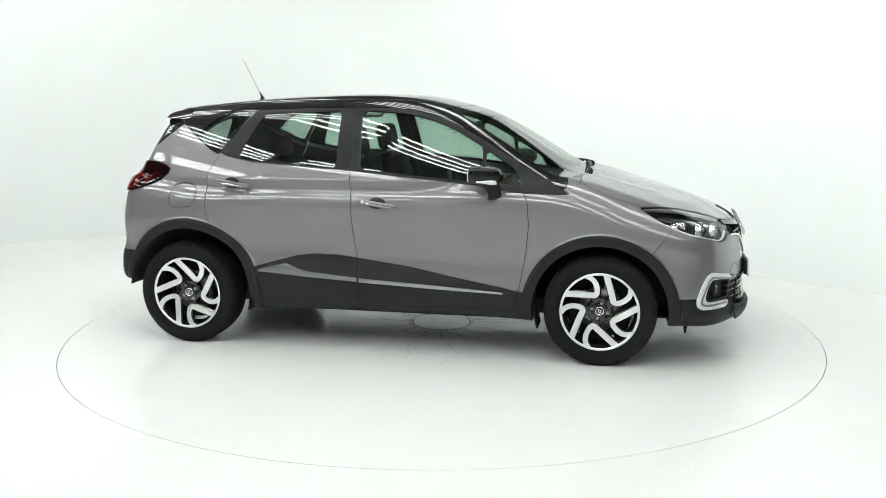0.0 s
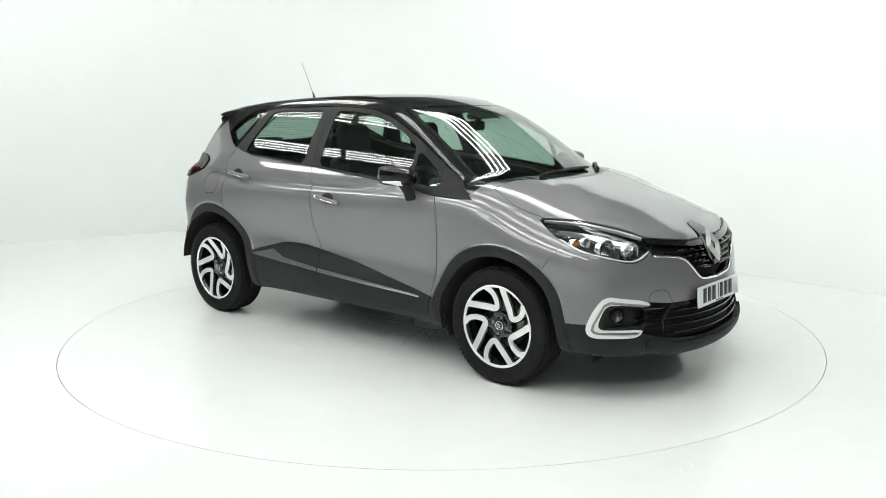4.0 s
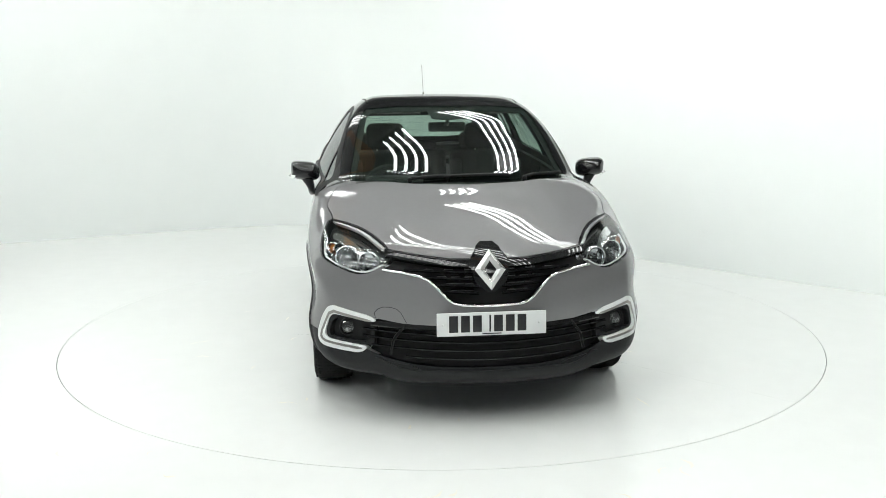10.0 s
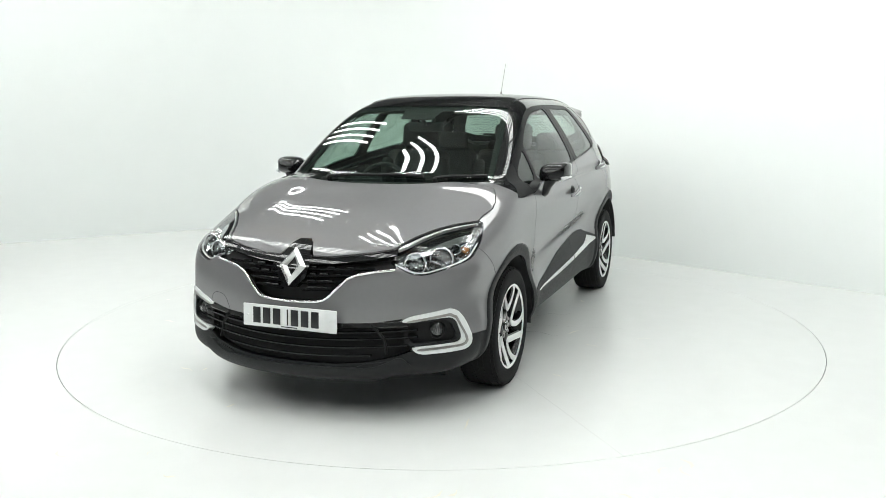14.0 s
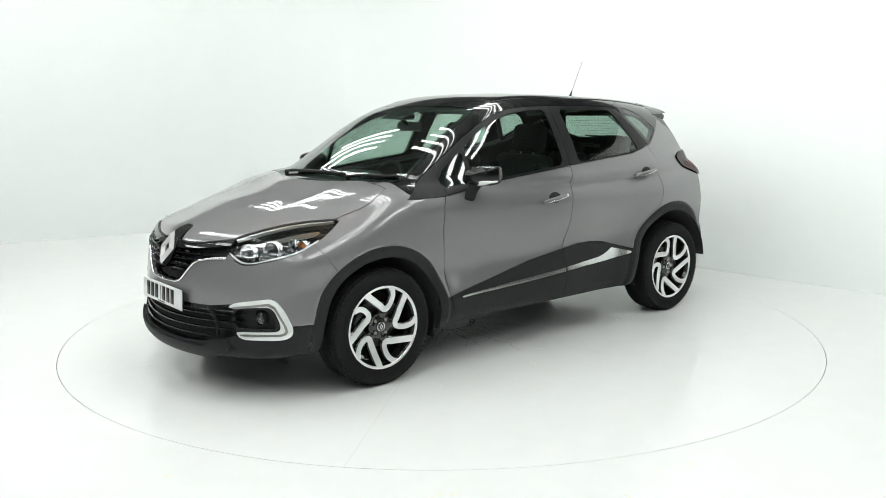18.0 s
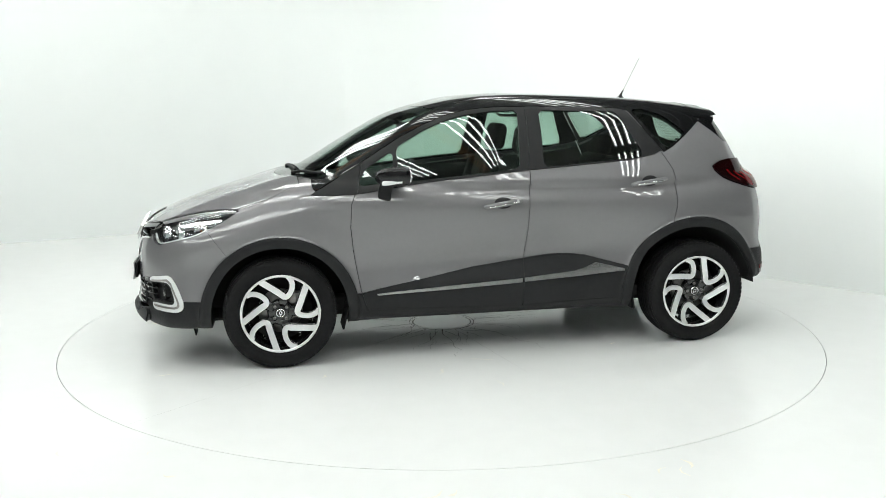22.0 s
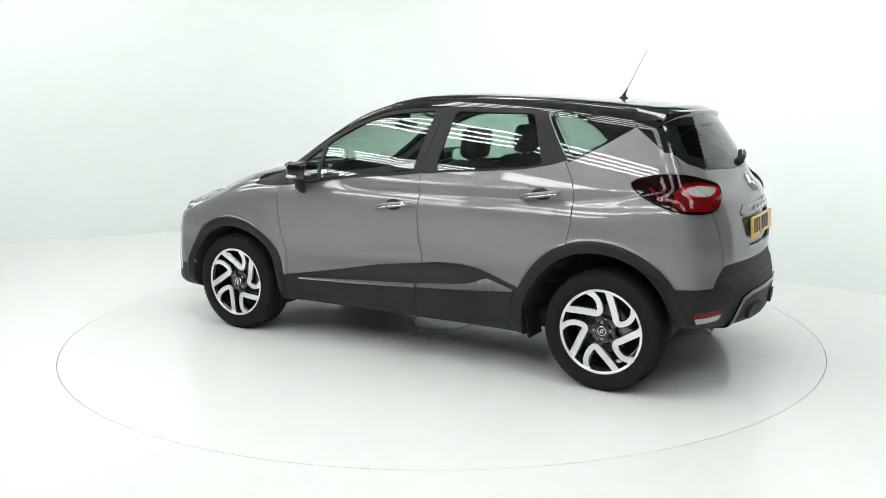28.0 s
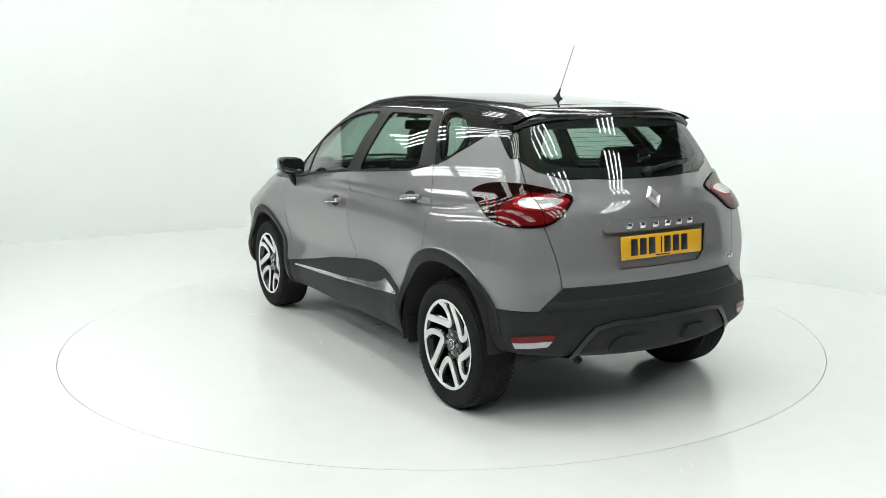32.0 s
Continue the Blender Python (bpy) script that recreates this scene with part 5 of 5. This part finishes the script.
    for x, y, z, a, b in foot:
        vs += [(x + a * math.cos(2 * math.pi * k / m), s * (y + b * math.sin(2 * math.pi * k / m)), z + 0.010 * math.cos(2 * math.pi * k / m)) for k in range(m)]
    for i in range(len(foot) - 1):
        for k in range(m):
            j = (k + 1) % m
            q = (i * m + k, i * m + j, (i + 1) * m + j, (i + 1) * m + k)
            fs.append(q if s > 0 else q[::-1])
    fs.append(tuple(range(m)))
    part("mirror_foot", (vs, fs), TRIM, mirror, "matt black mirror foot")

    # roof moulding and bonnet gap details
    path = []
    for k in range(30):
        x = 0.20 - 1.55 * k / 29
        p, n = skin_point(x, s * (0.515 - 0.02 * abs(x + 0.4)), "top")
        path.append((p - n * 0.002, n))
    part("roof_moulding", swept(path, 0.012, 0.005), TRIM, car, "black roof moulding")

# lower sill edge and underbody mass
part("floor_pan", block(-0.15, 0, 0.300, 2.9, 1.30, 0.10, 0.03), DARK, car, "dark floor pan")
for s in (1, -1):
    part("sill_beam", block(0.0, s * 0.66, 0.285, 1.62, 0.06, 0.06, 0.012), DARK, car)
part("exhaust_silencer", block(-1.45, 0.22, 0.345, 0.36, 0.34, 0.12, 0.05, 3), STEEL, car, "grey exhaust silencer")
part("exhaust_pipe", tube([(-1.52, 0.36, 0.34), (-1.66, 0.37, 0.33), (-1.74, 0.37, 0.305), (-1.77, 0.37, 0.285)], 0.022, 14, cap=False), STEEL, car, "short steel exhaust pipe")
part("rear_axle", tube([(-1.303, -0.65, 0.30), (-1.25, -0.5, 0.29), (-1.25, 0.5, 0.29), (-1.303, 0.65, 0.30)], 0.04, 10), DARK, car)
part("front_subframe", block(1.25, 0, 0.27, 0.7, 0.9, 0.10, 0.03), DARK, car)
part("engine_block", block(1.45, 0, 0.55, 0.75, 0.90, 0.45, 0.04), DARK, car)

# ---- rear: spoiler, wiper, recess, plate, bumper pieces ----
rear_only = lambda p: p[:, 0] + 1.40


def spoiler():
    rows = []
    for k in range(25):
        y = -0.575 + 1.15 * k / 24
        e = abs(y) / 0.575
        back = -1.60 + 0.20 * y * y + 0.03 * e ** 6
        zt = 1.473 - 0.055 * y * y - 0.035 * e ** 8
        p0, _ = skin_point(-1.36, y, "top")
        z0 = p0.z
        thick_ = 0.034 + 0.022 * e ** 4
        pts = [(-1.36, z0 + 0.002), (-1.45, (z0 * 0.6 + zt * 0.4) + 0.004), (-1.52, zt + 0.012), (back + 0.030, zt + 0.004), (back + 0.006, zt - 0.004), (back, zt - 0.014), (back + 0.004, zt - 0.028), (back + 0.02, zt - thick_), (-1.52 + 0.04 * e, zt - thick_ - 0.004), (-1.42, z0 - 0.06)]
        rows.append([(x, y, z) for x, z in pts])
    vs = [p for r in rows for p in r]
    m, fs = len(rows[0]), []
    for i in range(len(rows) - 1):
        for k in range(m):
            j = (k + 1) % m
            fs.append((i * m + k, i * m + j, (i + 1) * m + j, (i + 1) * m + k))
    fs += [tuple(range(m - 1, -1, -1)), tuple((len(rows) - 1) * m + k for k in range(m))]
    ob = sharp(part("rear_spoiler", (vs, fs), GLOSS_BLACK, car, "gloss black rear spoiler"), 45)
    part("brake_lamp", block(-1.590, 0, 1.447, 0.012, 0.24, 0.014, 0.004), RED_LENS, ob, "slim red brake lamp")
    return ob


spoiler()
rec = panel("plate_recess", recess, PAINT, tailgate, "recess for the number plate", thick=0.02, lift=-0.020)
lid_bar = laid("handle_bar", [(-1, 0.978), (0.285, 0.978), (0.338, 0.938), (0.325, 0.925), (-1, 0.922)], "face", rear_only, PAINT, tailgate, "grey bar over the number plate", 0.006, 0.04, 0)
for k in range(6):
    y = 0.195 - 0.078 * k
    p, n = skin_point(y, 0.950, "rear")
    part("letter_bar", block(p.x - 0.0115, y, 0.950, 0.006, 0.036, 0.026, 0.002, 1), CHROME, lid_bar, "plain chrome bar")
p, n = skin_point(0.0, 0.85, "rear")
number_plate("rear_number_plate", -1, 0.850, p.x + 0.004, 4, PLATE_YELLOW, "yellow number plate with plain dark bars")
badge("badge", tailgate, "rear", 0.0, 1.070, 0.048, 0.064, 0.030, 0.018)
p, n = skin_point(-0.53, 0.738, "rear")
for k in range(3):
    part("letter_bar", block(p.x - 0.004, -0.510 - 0.022 * k, 0.735, 0.005, 0.014, 0.022, 0.002, 1), CHROME, tailgate, "small plain chrome bar")
# rear wiper
p, n = skin_point(-0.02, 1.185, "rear")
wp = part("rear_wiper", moved(lathe([(0.001, 0.030), (0.016, 0.028), (0.022, 0.018), (0.024, -0.01)], 20), Matrix.Translation(p) @ n.to_track_quat("Y", "Z").to_matrix().to_4x4()), TRIM, car, "black rear wiper")
arm = []
for y, z in ((-0.02, 1.185), (-0.12, 1.197), (-0.22, 1.207), (-0.33, 1.215)):
    q, n2 = skin_point(y, z, "rear")
    arm.append((q + n2 * 0.020, n2))
part("wiper_arm", swept(arm, [0.026, 0.024, 0.020, 0.014], 0.012), TRIM, wp)
blade = []
for y, z in ((-0.06, 1.200), (-0.15, 1.212), (-0.25, 1.222), (-0.36, 1.226)):
    q, n2 = skin_point(y, z, "rear")
    blade.append((q + n2 * 0.004, n2))
part("wiper_blade", swept(blade, 0.010, 0.012), RUBBER, wp)
# lower rear bumper: a framed skid panel with two raised pads, a step line above it
skid_f = outline([(-1, 0.528), (0.30, 0.520), (0.410, 0.500), (0.455, 0.455), (0.510, 0.385), (0.53, 0.30), (-1, 0.30)], "face", lambda p: p[:, 0] + 1.6)
skid_i = outline([(-1, 0.505), (0.29, 0.498), (0.392, 0.482), (0.435, 0.440), (0.487, 0.375), (0.50, 0.28), (-1, 0.28)], "face", lambda p: p[:, 0] + 1.6)
panel("skid_frame", split(SHELL, lambda p: np.maximum(skid_f(p), -skid_i(p)))[0], GLOSS_BLACK, car, "raised gloss black frame on the rear bumper", 0.02, 0.012)
for s in (1, -1):
    laid("skid_pad", [(0.10, 0.375), (0.12, 0.425), (0.15, 0.445), (0.27, 0.440), (0.31, 0.415), (0.34, 0.37)], "face", both(rear_only, on_side(s, 0.05)), PLASTIC, car, "raised black pad", 0.016, 0.02, 1)
# bumper step under the painted tailgate
path = []
for k in range(33):
    y = -0.62 + 1.24 * k / 32
    p, n = skin_point(y, 0.600, "rear")
    path.append((p - n * 0.006, n))
part("bumper_ledge", swept(path, 0.05, 0.010), PLASTIC, car, "soft ledge on the rear bumper")

# ---- wipers, aerial, windscreen edge ----
frit = [(-1, 1.06), (0.612, 1.085), (0.602, 1.110), (0.518, 1.430), (0.49, 1.458), (0.3, 1.470), (0.13, 1.472), (0.11, 1.425), (-1, 1.42)]
ws_where = lambda p: np.maximum(0.3 - p[:, 0], (p[:, 0] + 0.5 * p[:, 1] ** 2) - 1.30)
_, band = split(windscreen, outline(frit, "face", ws_where))
panel("screen_border", band, DARK, car, "black border of the windscreen", 0.002, -0.0075)
hfrit = [(-1, 1.215), (0.20, 1.215), (0.42, 1.225), (0.50, 1.255), (0.49, 1.31), (0.45, 1.40), (-1, 1.42)]
_, band = split(hatch_glass, outline(hfrit, "face", rear_only))
panel("rear_window_border", band, DARK, car, "black border of the rear window", 0.002, -0.0065)
for k in range(9):
    z = 1.235 + 0.021 * k
    path = []
    for i in range(13):
        y = -0.44 + 0.88 * i / 12
        p, n = skin_point(y, z, "rear")
        path.append(tuple(p - n * 0.008))
    part("heating_wire", tube(path, 0.0009, 4), DARK, car)
for y0, z0, pts in ((-0.30, 1.06, [(1.210, -0.30), (1.190, -0.22), (1.195, -0.05), (1.165, 0.28)]), (0.34, 1.06, [(1.190, 0.36), (1.140, 0.42), (1.095, 0.50), (1.020, 0.61)])):
    wiper = None
    path = []
    for x, y in resample(pts, 12):
        p, n = skin_point(x, y, "top")
        path.append((p + n * 0.010, n))
    wiper = part("wiper", swept(path, 0.016, 0.012), TRIM, car, "black windscreen wiper")
    lo = []
    for x, y in resample([(x - 0.016, y) for x, y in pts[1:]], 12):
        p, n = skin_point(x, y, "top")
        lo.append((p + n * 0.005, n))
    part("wiper_blade", swept(lo, 0.008, 0.010), RUBBER, wiper)
    p, n = path[0]
    part("wiper_pivot", moved(lathe([(0.001, 0.010), (0.010, 0.009), (0.013, 0.0), (0.014, -0.03)], 14), Matrix.Translation(p) @ Vector(n).to_track_quat("Y", "Z").to_matrix().to_4x4()), TRIM, wiper)
p, n = skin_point(-1.10, 0.0, "top")
aer = part("aerial", moved(join(lathe([(0.001, 0.026), (0.010, 0.024), (0.014, 0.012), (0.026, 0.004), (0.030, -0.004)], 20)), Matrix.Translation(p) @ n.to_track_quat("Y", "X").to_matrix().to_4x4() @ Matrix.Diagonal((1.0, 1.0, 1.0, 1))), TRIM, car, "black roof aerial")
part("aerial_stem", tube([(p.x, 0, p.z + 0.018), (p.x - 0.020, 0, p.z + 0.055)], [0.008, 0.004], 10), RUBBER, aer)
part("aerial_rod", tube([(p.x - 0.020, 0, p.z + 0.055), (p.x - 0.075, 0, p.z + 0.165), (p.x - 0.133, 0, p.z + 0.278)], 0.0022, 8), STEEL, aer, "thin whip rod")

# ---- cabin ----
dash = [(0.985, 1.028), (0.90, 1.036), (0.66, 1.020), (0.575, 0.985), (0.550, 0.900), (0.600, 0.760), (0.70, 0.62), (0.985, 0.62)]
dashboard = sharp(part("dashboard", prism(dash, lambda a, b, d: (a, -0.68 + d, b), 1.36), CABIN, car, "black dashboard"), 50)
part("instrument_hood", block(0.615, -0.36, 1.020, 0.19, 0.34, 0.09, 0.035, 3), CABIN, dashboard)
part("centre_console", block(0.535, 0.0, 0.84, 0.09, 0.25, 0.34, 0.03, 3), CABIN, dashboard)
part("screen", block(0.488, 0.0, 0.93, 0.006, 0.17, 0.10, 0.004), GLOSS_BLACK, dashboard)
for y in (-0.62, -0.16, 0.16, 0.62):
    part("air_vent", moved(lathe([(0.036, -0.01), (0.042, 0.0), (0.046, 0.006), (0.050, -0.01)], 20), Matrix.Translation((0.560, y, 0.945)) @ Euler((0, 0, radians(90))).to_matrix().to_4x4()), SATIN, dashboard, "silver vent ring")
m = Matrix.Translation((0.40, -0.36, 0.945)) @ Euler((0, radians(-24), 0)).to_matrix().to_4x4() @ Euler((0, 0, radians(90))).to_matrix().to_4x4()
ring = [(0.178 + 0.014 * math.cos(2 * math.pi * k / 10), 0.014 * math.sin(2 * math.pi * k / 10)) for k in range(10)]
sw = part("steering_wheel", moved(lathe(ring, 40, closed=True), m), CABIN, car, "black steering wheel")
part("wheel_hub", moved(block(0, 0, 0, 0.13, 0.05, 0.10, 0.03, 3), m), CABIN, sw)
for a in (0, 180, 270):
    part("wheel_spoke", moved(block(0.11 * math.cos(radians(a)), -0.01, 0.11 * math.sin(radians(a)), 0.10 if a != 270 else 0.04, 0.02, 0.035 if a != 270 else 0.10, 0.008), m), SATIN if a == 270 else CABIN, sw)
part("steering_column", tube([(0.41, -0.36, 0.94), (0.62, -0.36, 0.86)], 0.05, 12), CABIN, sw)


def seat(x, y, width, top_z, head=True):
    st = part("front_seat", moved(block(0, 0, 0, 0.52, width, 0.15, 0.055, 4), pose(x + 0.12, y, 0.58, 0, -6, 0)), FABRIC, car, "black cloth front seat")
    part("backrest", moved(block(0, 0, 0, 0.13, width * 0.96, 0.60, 0.055, 4), pose(x - 0.20, y, 0.88, 0, -16, 0)), FABRIC, st)
    for s in (1, -1):
        part("side_bolster", moved(block(0.05, s * width * 0.43, 0, 0.12, 0.09, 0.50, 0.04, 3), pose(x - 0.20, y, 0.86, 0, -16, 0)), FABRIC, st)
        part("headrest_post", tube([(x - 0.285, y + s * 0.06, 1.14), (x - 0.305, y + s * 0.06, 1.22)], 0.006, 8), STEEL, st)
    part("headrest", moved(block(0, 0, 0, 0.10, 0.27, 0.19, 0.045, 4), pose(x - 0.315, y, 1.275, 0, -10, 0)), FABRIC, st)
    return st


for y in (0.36, -0.36):
    seat(0.02, y, 0.50, 1.15)
bench = part("rear_bench", moved(block(0, 0, 0, 0.50, 1.26, 0.16, 0.05, 4), pose(-0.72, 0, 0.60, 0, -5, 0)), FABRIC, car, "black cloth rear bench")
for y, w in ((0.42, 0.42), (0.0, 0.36), (-0.42, 0.42)):
    part("backrest", moved(block(0, 0, 0, 0.12, w, 0.56, 0.045, 3), pose(-1.03, y, 0.86, 0, -17, 0)), FABRIC, bench)
    part("headrest", moved(block(0, 0, 0, 0.09, 0.25 if y else 0.22, 0.15 if y else 0.10, 0.04, 3), pose(-1.135, y, 1.195 if y else 1.155, 0, -10, 0)), FABRIC, bench)
part("parcel_shelf", block(-1.40, 0, 1.035, 0.44, 1.12, 0.02, 0.006), CABIN, car, "black parcel shelf")
panel("headlining", roof, HEADLINER, car, "pale grey headlining and pillar covers", 0.004, -0.035)
panel("tailgate_lining", hatch, CABIN, tailgate, "black tailgate lining", 0.01, -0.05)
for s, _ in SIDES:
    panel("luggage_side_lining", rears[s], CABIN, car, "black luggage bay lining", 0.01, -0.06)
    panel("pillar_cover", quarters[s], CABIN, car, "dark rear pillar cover", 0.006, -0.03)
p, n = skin_point(0.0, 1.42, "front")
mir = part("rear_view_mirror", block(p.x - 0.17, 0.0, 1.365, 0.035, 0.24, 0.062, 0.02, 3), CABIN, car, "black interior mirror")
part("mirror_stem", tube([(p.x - 0.15, 0, 1.38), (p.x - 0.10, 0, 1.42)], 0.014, 8), CABIN, mir)
part("sensor_cover", block(p.x - 0.125, 0.0, 1.430, 0.10, 0.12, 0.04, 0.015, 2), CABIN, mir)
for s in (1, -1):
    part("sun_visor", moved(block(0, 0, 0, 0.15, 0.34, 0.015, 0.006), pose(0.30, s * 0.33, 1.468, 0, 12, 0)), HEADLINER, car, "grey sun visor")
    part("grab_handle", tube([(-0.05, s * 0.575, 1.455), (-0.08, s * 0.555, 1.44), (-0.19, s * 0.555, 1.44), (-0.22, s * 0.575, 1.455)], 0.009, 8), HEADLINER, car, "grey grab handle")


# ---- the turntable and its turn ----
CRACK = material("dark_crack", (0.05, 0.05, 0.048), rough=0.9, noise_amount=0.4, noise_scale=40)
SEAM = material("grey_seam", (0.34, 0.34, 0.33), rough=0.7, noise_amount=0.3, noise_scale=20)
SCUFF = material("ochre_scuff", (0.74, 0.71, 0.62), rough=0.3, noise_amount=0.15, noise_scale=60)


def ribbon(points, width, z=0.0006):
    """A thin flat line on the floor along points, with a width for each."""
    vs, fs = [], []
    for i, p in enumerate(points):
        a, b = points[max(i - 1, 0)], points[min(i + 1, len(points) - 1)]
        dx, dy = b[0] - a[0], b[1] - a[1]
        l = math.hypot(dx, dy) or 1
        w = (width[i] if isinstance(width, list) else width) / 2
        vs += [(p[0] - dy / l * w, p[1] + dx / l * w, z), (p[0] + dy / l * w, p[1] - dx / l * w, z)]
    for i in range(len(points) - 1):
        fs.append((i * 2 + 1, i * 2 + 3, i * 2 + 2, i * 2))
    return vs, fs


def build_turntable():
    rnd = random.Random(4)
    disc = tagged(new("turntable"), "round white painted turntable set flush in the floor", "turntable")
    n = 160
    R = DISC_R - 0.004
    # deck in seven plates round a hub plate
    seams = [7.5, 40.5, 101.5, 157.0, 191.5, 250.0, 340.0]
    for i, a0 in enumerate(seams):
        a1 = seams[(i + 1) % 7] + (360 if i == 6 else 0)
        m = 30
        vs, fs = [], []
        for k in range(m + 1):
            a = radians(a0 + (a1 - a0) * k / m)
            c, s = math.cos(a), math.sin(a)
            vs += [(0.207 * c, 0.207 * s, 0.0), (R * c, R * s, 0.0), (R * c, R * s, -0.045), (0.207 * c, 0.207 * s, -0.045)]
        for k in range(m):
            for j in range(4):
                l = (j + 1) % 4
                fs.append((k * 4 + j, k * 4 + 4 + j, k * 4 + 4 + l, k * 4 + l)[::-1])
        fs += [(0, 1, 2, 3), tuple(m * 4 + j for j in (3, 2, 1, 0))]
        part("deck_plate", (vs, fs), FLOOR_PAINT, disc, smooth=False)
        pts = []
        a = radians(a0)
        for k in range(40):
            r = 0.21 + ((R if i in (1, 4) else 1.25) - 0.21) * k / 39
            off = 0.004 * math.sin(k * 0.9 + i) * (1 if r < 0.9 else 0.2)
            pts.append((r * math.cos(a) - off * math.sin(a), r * math.sin(a) + off * math.cos(a)))
        part("seam", ribbon(pts, [0.0045 if k < 9 else max(0.0008, 0.0030 - 0.0001 * k) for k in range(40)]), SEAM, disc, "fine dark joint between the plates", smooth=False)
    vs = [(0, 0, 0.0)] + [(0.199 * math.cos(2 * math.pi * i / 64), 0.199 * math.sin(2 * math.pi * i / 64), z) for z in (0.0, -0.045) for i in range(64)]
    fs = [(0, 1 + i, 1 + (i + 1) % 64) for i in range(64)] + [(1 + i, 65 + i, 65 + (i + 1) % 64, 1 + (i + 1) % 64) for i in range(64)]
    part("hub_plate", (vs, fs), FLOOR_PAINT, disc, "round hub plate in the middle", smooth=False)
    part("hub_groove", disc_ring(0.199, 0.207, -0.045, -0.003, 64), CRACK, disc, "dark groove round the hub", smooth=False)
    ring = [(0.226 * math.cos(2 * math.pi * i / 48), 0.226 * math.sin(2 * math.pi * i / 48)) for i in range(49)]
    part("hub_crack", ribbon(ring, [0.002 + 0.004 * rnd.random() for _ in ring]), CRACK, disc, smooth=False)
    # cracks in the paint round the hub
    for k in range(26):
        a = rnd.uniform(0, 360)
        r, x = rnd.uniform(0.2, 0.36), []
        d = a + rnd.uniform(-60, 60)
        px, py = r * math.cos(radians(a)), r * math.sin(radians(a))
        for j in range(rnd.randint(4, 11)):
            x.append((px, py))
            d += rnd.uniform(-38, 38)
            px += 0.055 * math.cos(radians(d))
            py += 0.055 * math.sin(radians(d))
        if all(math.hypot(*q) > 0.205 for q in x):
            part("crack", ribbon(x, [max(0.0012, 0.006 * rnd.random() * (1 - j / len(x))) for j in range(len(x))]), CRACK, disc, "fine crack in the white paint", smooth=False)
    for k in range(17):
        a, r, x = radians(360 * k / 17 + rnd.uniform(-9, 9)), 0.21, []
        end = rnd.uniform(0.45, 1.05)
        while r < end:
            x.append((r * math.cos(a), r * math.sin(a)))
            r += 0.05
            a += rnd.uniform(-0.05, 0.05)
        part("crack", ribbon(x, [max(0.0012, (0.0055 - 0.0004 * j) * rnd.uniform(0.5, 1)) for j in range(len(x))], 0.0007), CRACK, disc, "fine crack in the white paint", smooth=False)
    for k in range(22):
        a, r = rnd.uniform(0, 2 * math.pi), rnd.uniform(0.7, 2.3)
        l, d = rnd.uniform(0.03, 0.16), rnd.uniform(0, 2 * math.pi)
        x, y = r * math.cos(a), r * math.sin(a)
        pts = [(x + l * t * math.cos(d) + 0.01 * math.sin(7 * t), y + l * t * math.sin(d)) for t in (0, 0.3, 0.6, 1)]
        part("scuff", ribbon(pts, [0.002, rnd.uniform(0.004, 0.014), rnd.uniform(0.004, 0.012), 0.002], 0.0005), SCUFF, disc, "faint scuff mark", smooth=False)
    return disc


turntable = build_turntable()


def floor_marks():
    """Stains and chips on the fixed floor before the turntable."""
    rnd = random.Random(9)
    for k in range(16):
        a, r = radians(rnd.uniform(225, 300)), rnd.uniform(2.6, 3.4)
        l, d = rnd.uniform(0.03, 0.14), rnd.uniform(0, 2 * math.pi)
        x, y = r * math.cos(a), r * math.sin(a)
        pts = [(x + l * t * math.cos(d + t), y + l * t * math.sin(d + t)) for t in (0, 0.3, 0.6, 1)]
        tagged(part("floor_stain", ribbon(pts, [0.002, rnd.uniform(0.004, 0.02), rnd.uniform(0.004, 0.02), 0.002], 0.0005), SCUFF, smooth=False), "faint ochre stain on the white floor", "stain", "floor stains")


floor_marks()


def motions():
    rows, disc_rows = [], []
    for k in range(33):
        a = TURN_START + TURN_RATE * k
        m = pose(0, 0, 0, 0, 0, a)
        rows.append((float(k), m @ pose(-CAR_OX, -CAR_OY, 0)))
        disc_rows.append((float(k), m))
    walk(car, rows)
    walk(turntable, disc_rows)


motions()
